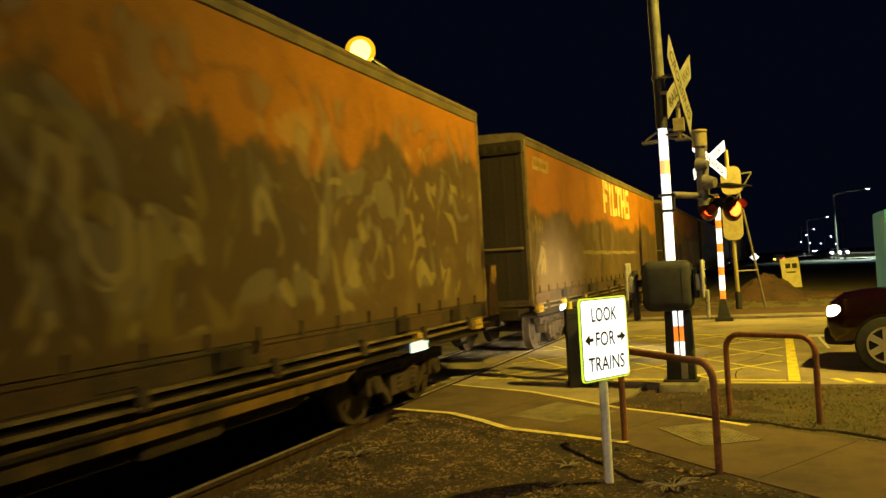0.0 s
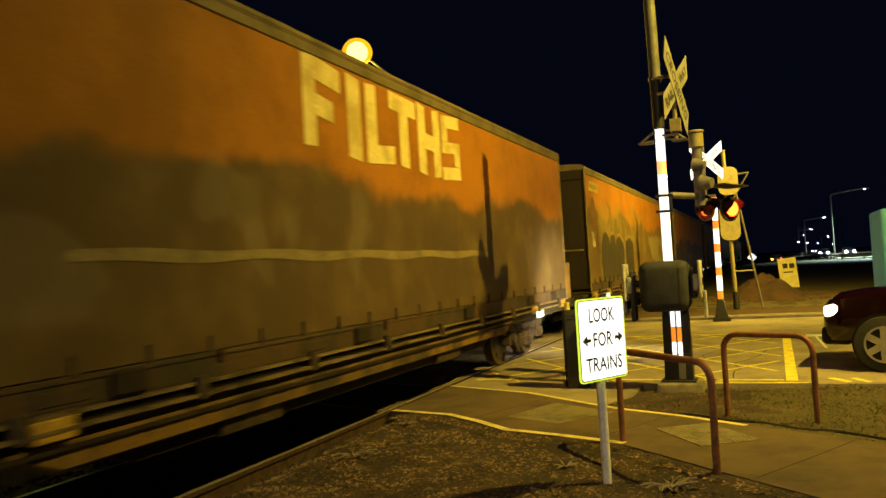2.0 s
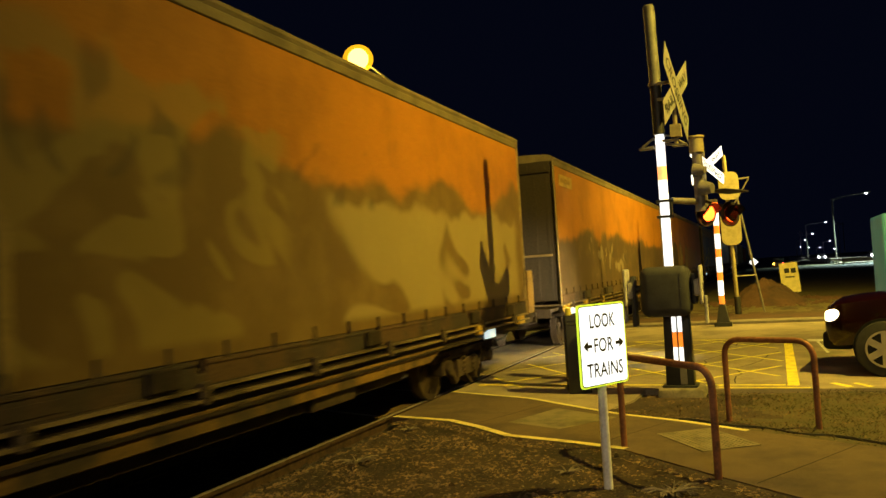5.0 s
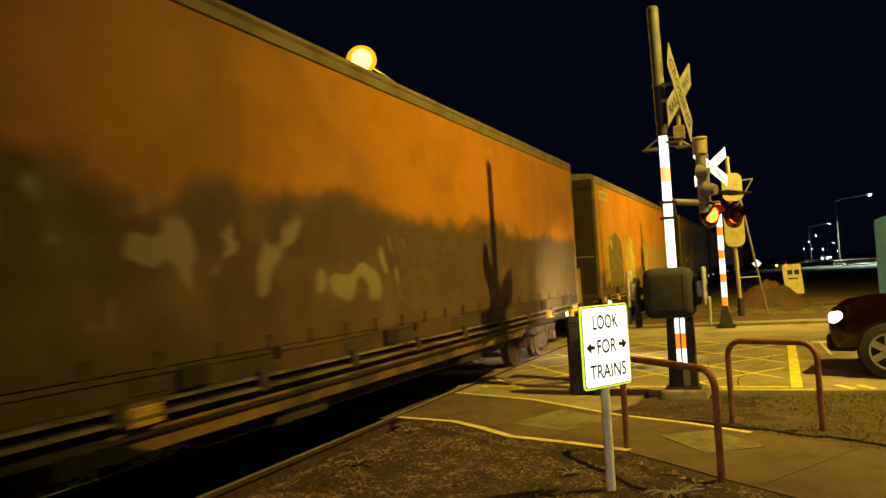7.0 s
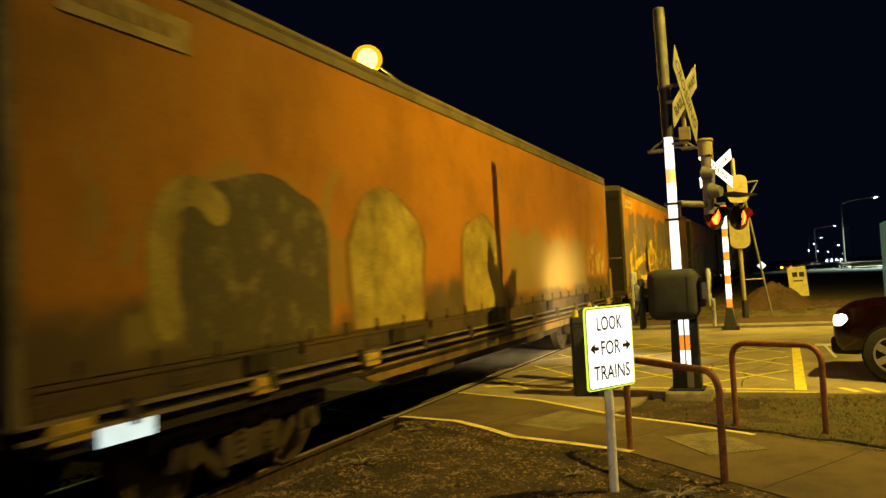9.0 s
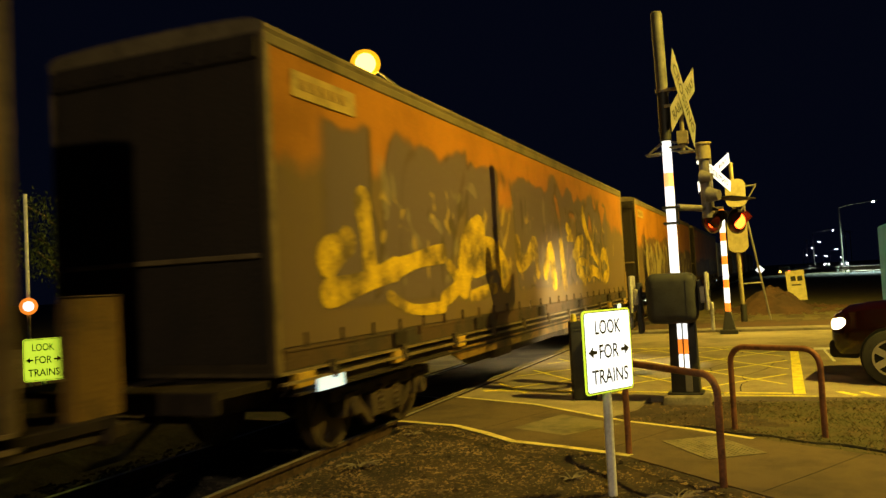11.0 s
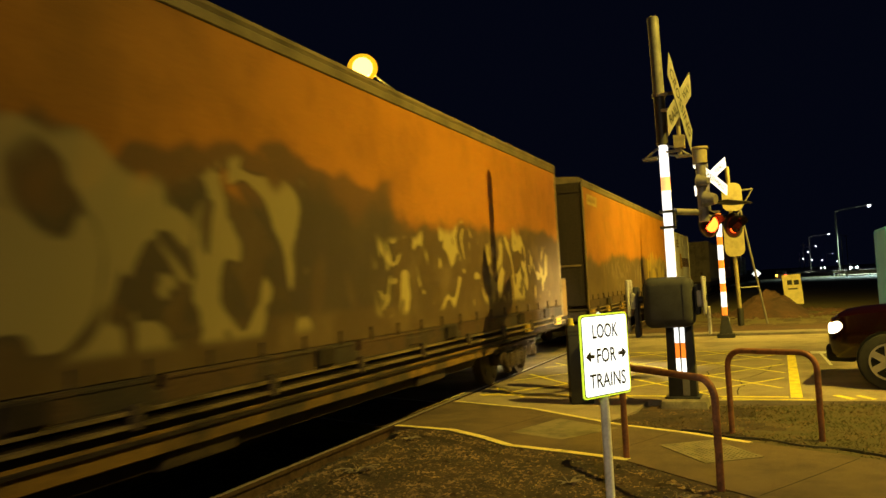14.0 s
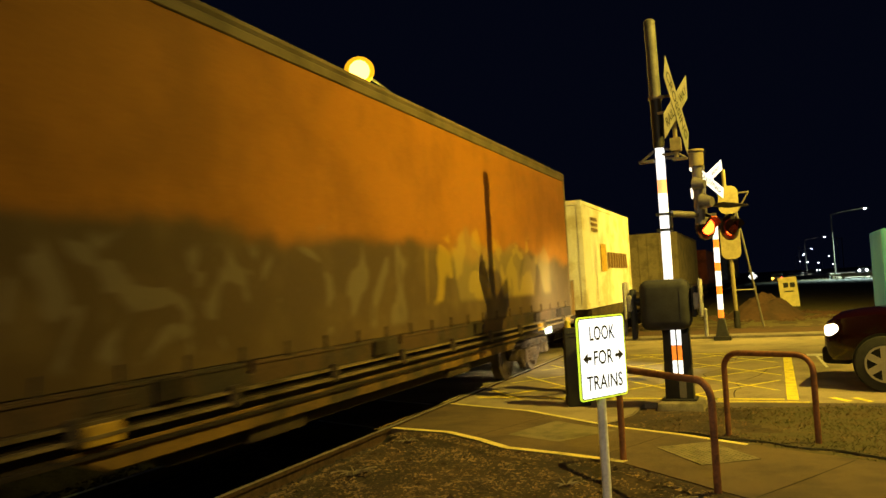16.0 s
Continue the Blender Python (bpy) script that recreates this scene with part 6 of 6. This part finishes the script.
part("post", bm, M["galv"], ds)

# sodium street lamp across the track
sl = thing("sodium_street_lamp", "street lamp across the track with an orange sodium light", "street lamp", pose(-11.0, 24.6, 0))
bm = B()
tube(bm, (0, 0, -0.1), (0, 0, 8.05), 0.11, 0.06, 12)
part("pole", bm, M["galv"], sl)
bm = B()
pipe(bm, [(0, 0, 8.03), (0, -0.3, 8.14), (0, -3.1, 8.50)], 0.04, 8)
part("arm", bm, M["galv"], sl)
bm = B()
cube(bm, -0.16, 0.16, -3.65, -2.9, 8.56, 8.70)
bevel(bm, 0.05, 2)
head = part("lamp_head", bm, M["galv"], sl)
# oversized bowl: its amber rim imitates the glare halo round the lamp
bm = B()
bmesh.ops.create_uvsphere(bm, u_segments=24, v_segments=14, radius=0.46, matrix=Matrix.Translation((0, -3.3, 8.47)) @ Matrix.Diagonal((1, 1, 0.92, 1)))
bowl = glow("sodium_halo_glow", (1.0, 0.50, 0.012), 1.05)
part("glowing_bowl", bm, bowl, head, "oversized amber bowl that imitates glare round the lamp")
# added paler ball for the blown-out middle of that glare
bm = B()
bmesh.ops.create_uvsphere(bm, u_segments=24, v_segments=14, radius=0.31, matrix=Matrix.Translation((0.13, -3.55, 8.395)))
part("glare_core", bm, glow("sodium_core_glow", (1.0, 0.58, 0.10), 5.5), head, "pale yellow ball added as the dazzling middle of the glare")

# across the track: post with a round red sign, and a small tree
rs = thing("round_sign", "small round red sign on a tall thin grey post", "road sign", pose(-12.1, 10.17, 0, 0, 0, 50))
bm = B()
tube(bm, (0, 0.05, -0.1), (0, 0.05, 3.7), 0.035, None, 10)
part("post", bm, M["post"], rs)
bm = B()
tube(bm, (0, 0, 1.72), (0, -0.012, 1.72), 0.15, None, 24)
# disc and centre glow by emission, standing in for reflection
part("sign_disc", bm, M["retro_red"], rs, "red disc")
bm = B()
tube(bm, (0, -0.013, 1.72), (0, -0.018, 1.72), 0.09, None, 24)
part("white_centre", bm, M["retro_white"], rs)
random.seed(12)
tree = thing("tree", "small street tree with sparse leaves beyond the track", "tree", pose(-21.5, 19.4, 0))
bm = B()
pipe(bm, [(0, 0, -0.1), (0.05, 0, 1.5), (-0.05, 0.05, 3.0), (0.05, 0.1, 4.6)], 0.09, 8)
for k in range(9):
    a = k * 2.4
    z = 2.0 + k * 0.3
    pipe(bm, [(0, 0, z), (0.5 * math.cos(a), 0.5 * math.sin(a), z + 0.5), (1.0 * math.cos(a), 1.0 * math.sin(a), z + 0.8)], 0.03, 6)
part("trunk", bm, M["bark"], tree)
vs, fs = [], []
for _ in range(2600):
    k = random.randrange(9)
    a, z = k * 2.4, 2.5 + k * 0.32
    c = Vector((0.8 * math.cos(a), 0.8 * math.sin(a), z)) + Vector((random.gauss(0, 0.33), random.gauss(0, 0.33), random.gauss(0, 0.3)))
    q = Euler((random.uniform(0, 6), random.uniform(0, 6), random.uniform(0, 6))).to_matrix()
    i = len(vs)
    vs += [c + q @ Vector(p) for p in ((-0.07, 0, 0), (0, 0.03, 0), (0.08, 0, 0), (0, -0.03, 0))]
    fs.append((i, i + 1, i + 2, i + 3))
me = bpy.data.meshes.new("crown")
me.from_pydata(vs, [], fs)
me.materials.append(M["leaf"])
part("crown", me, None, tree, "sparse grey green leaves", "stuff")

# small things on the dirt
random.seed(21)


def dead_weed(x, y, r, n, label):
    bm = B()
    for _ in range(n):
        a, u = random.uniform(0, math.tau), random.uniform(0.3, 1)
        p = Vector((0, 0, 0))
        pts = [p]
        for s in range(3):
            p = p + Vector((math.cos(a), math.sin(a), 0.55 - 0.35 * s)) * r * u / 3
            a += random.uniform(-0.7, 0.7)
            pts.append(p)
        pipe(bm, pts, random.uniform(0.004, 0.008), 5)
    return solo("dead_weed", bm, M["bark"], label, "weed", at=pose(x, y, ground_height(x, y) + 0.005), group="weeds")


dead_weed(-0.80, 6.38, 0.26, 46, "dark dead weed clump on the dirt by the sign")
dead_weed(-3.87, 6.95, 0.28, 26, "dry twiggy weed beside the rail")
dead_weed(-4.05, 8.6, 0.18, 16, "dry twiggy weed beside the rail")
dead_weed(-1.75, 6.9, 0.2, 14, "dry twiggy weed on the dirt")
bm = B()
pts = [(-1.05 + 0.1 * i, 9.32 - 0.1 * i * 0.55 + 0.05 * math.sin(i * 0.9), 0.0) for i in range(26)]
pipe(bm, pts, 0.016, 6)
solo("loose_cable", bm, M["black"], "black loose cable lying along the verge", "cable")

# ---- what moves ----


def motions():
    times = [0.5 * i for i in range(33)]
    for index, w in enumerate(WAGONS):
        walk(w, [(t, pose(MID, train_y(t) + PITCH * (index - 1), 0)) for t in times])
    for c, index, y in LOADS:
        walk(c, [(t, pose(MID, train_y(t) + PITCH * (index - 1) + y, 1.05)) for t in times])
    # cars on the highway
    walk(coming, [(t, pose(x, 150, 0.36)) for t, x in ((0, 11.6), (1, 12.2), (2, 13.0), (3, 14.0), (4, 15.1), (6, 18.5), (9, 25), (16, 41))])
    walk(going, [(t, pose(x, y, 0.36)) for t, x, y in ((0, 10.4, 150), (1, 9.8, 152), (2, 9.4, 156), (3, 9.6, 165), (6, 11.5, 205), (16, 21, 390))])
    walk(later, [(t, pose(x, y, 0.36)) for t, x, y in ((0, 20.0, 420), (8, 18.6, 300), (12, 16.9, 220), (15, 16.4, 180), (16, 16.4, 166))])
    # wheels roll on the rail
    fast = [2 * i / FPS for i in range(241)]
    turn = [math.degrees((train_y(t) - train_y(0)) / 0.46) for t in fast]
    for w, d in WHEELS:
        walk(w, [(t, pose(0, d, 0.469, -a)) for t, a in zip(fast, turn)])
    # the two lamps flash in turn: each lens turns its lit side out for half of a 0.686 s cycle
    for k, lens in enumerate(LAMPS):
        rows, angle = [], 0 if k else 180
        rows.append((0.0, pose(0, -0.03, 0, 0, 0, angle)))
        t = 0.045
        while t < 15.85:
            for i in range(4):
                rows.append((t + i / FPS, pose(0, -0.03, 0, 0, 0, angle + 60 * i)))
            angle += 180
            t += 0.343
        rows.append((16.0, pose(0, -0.03, 0, 0, 0, angle)))
        walk(lens, rows)


motions()
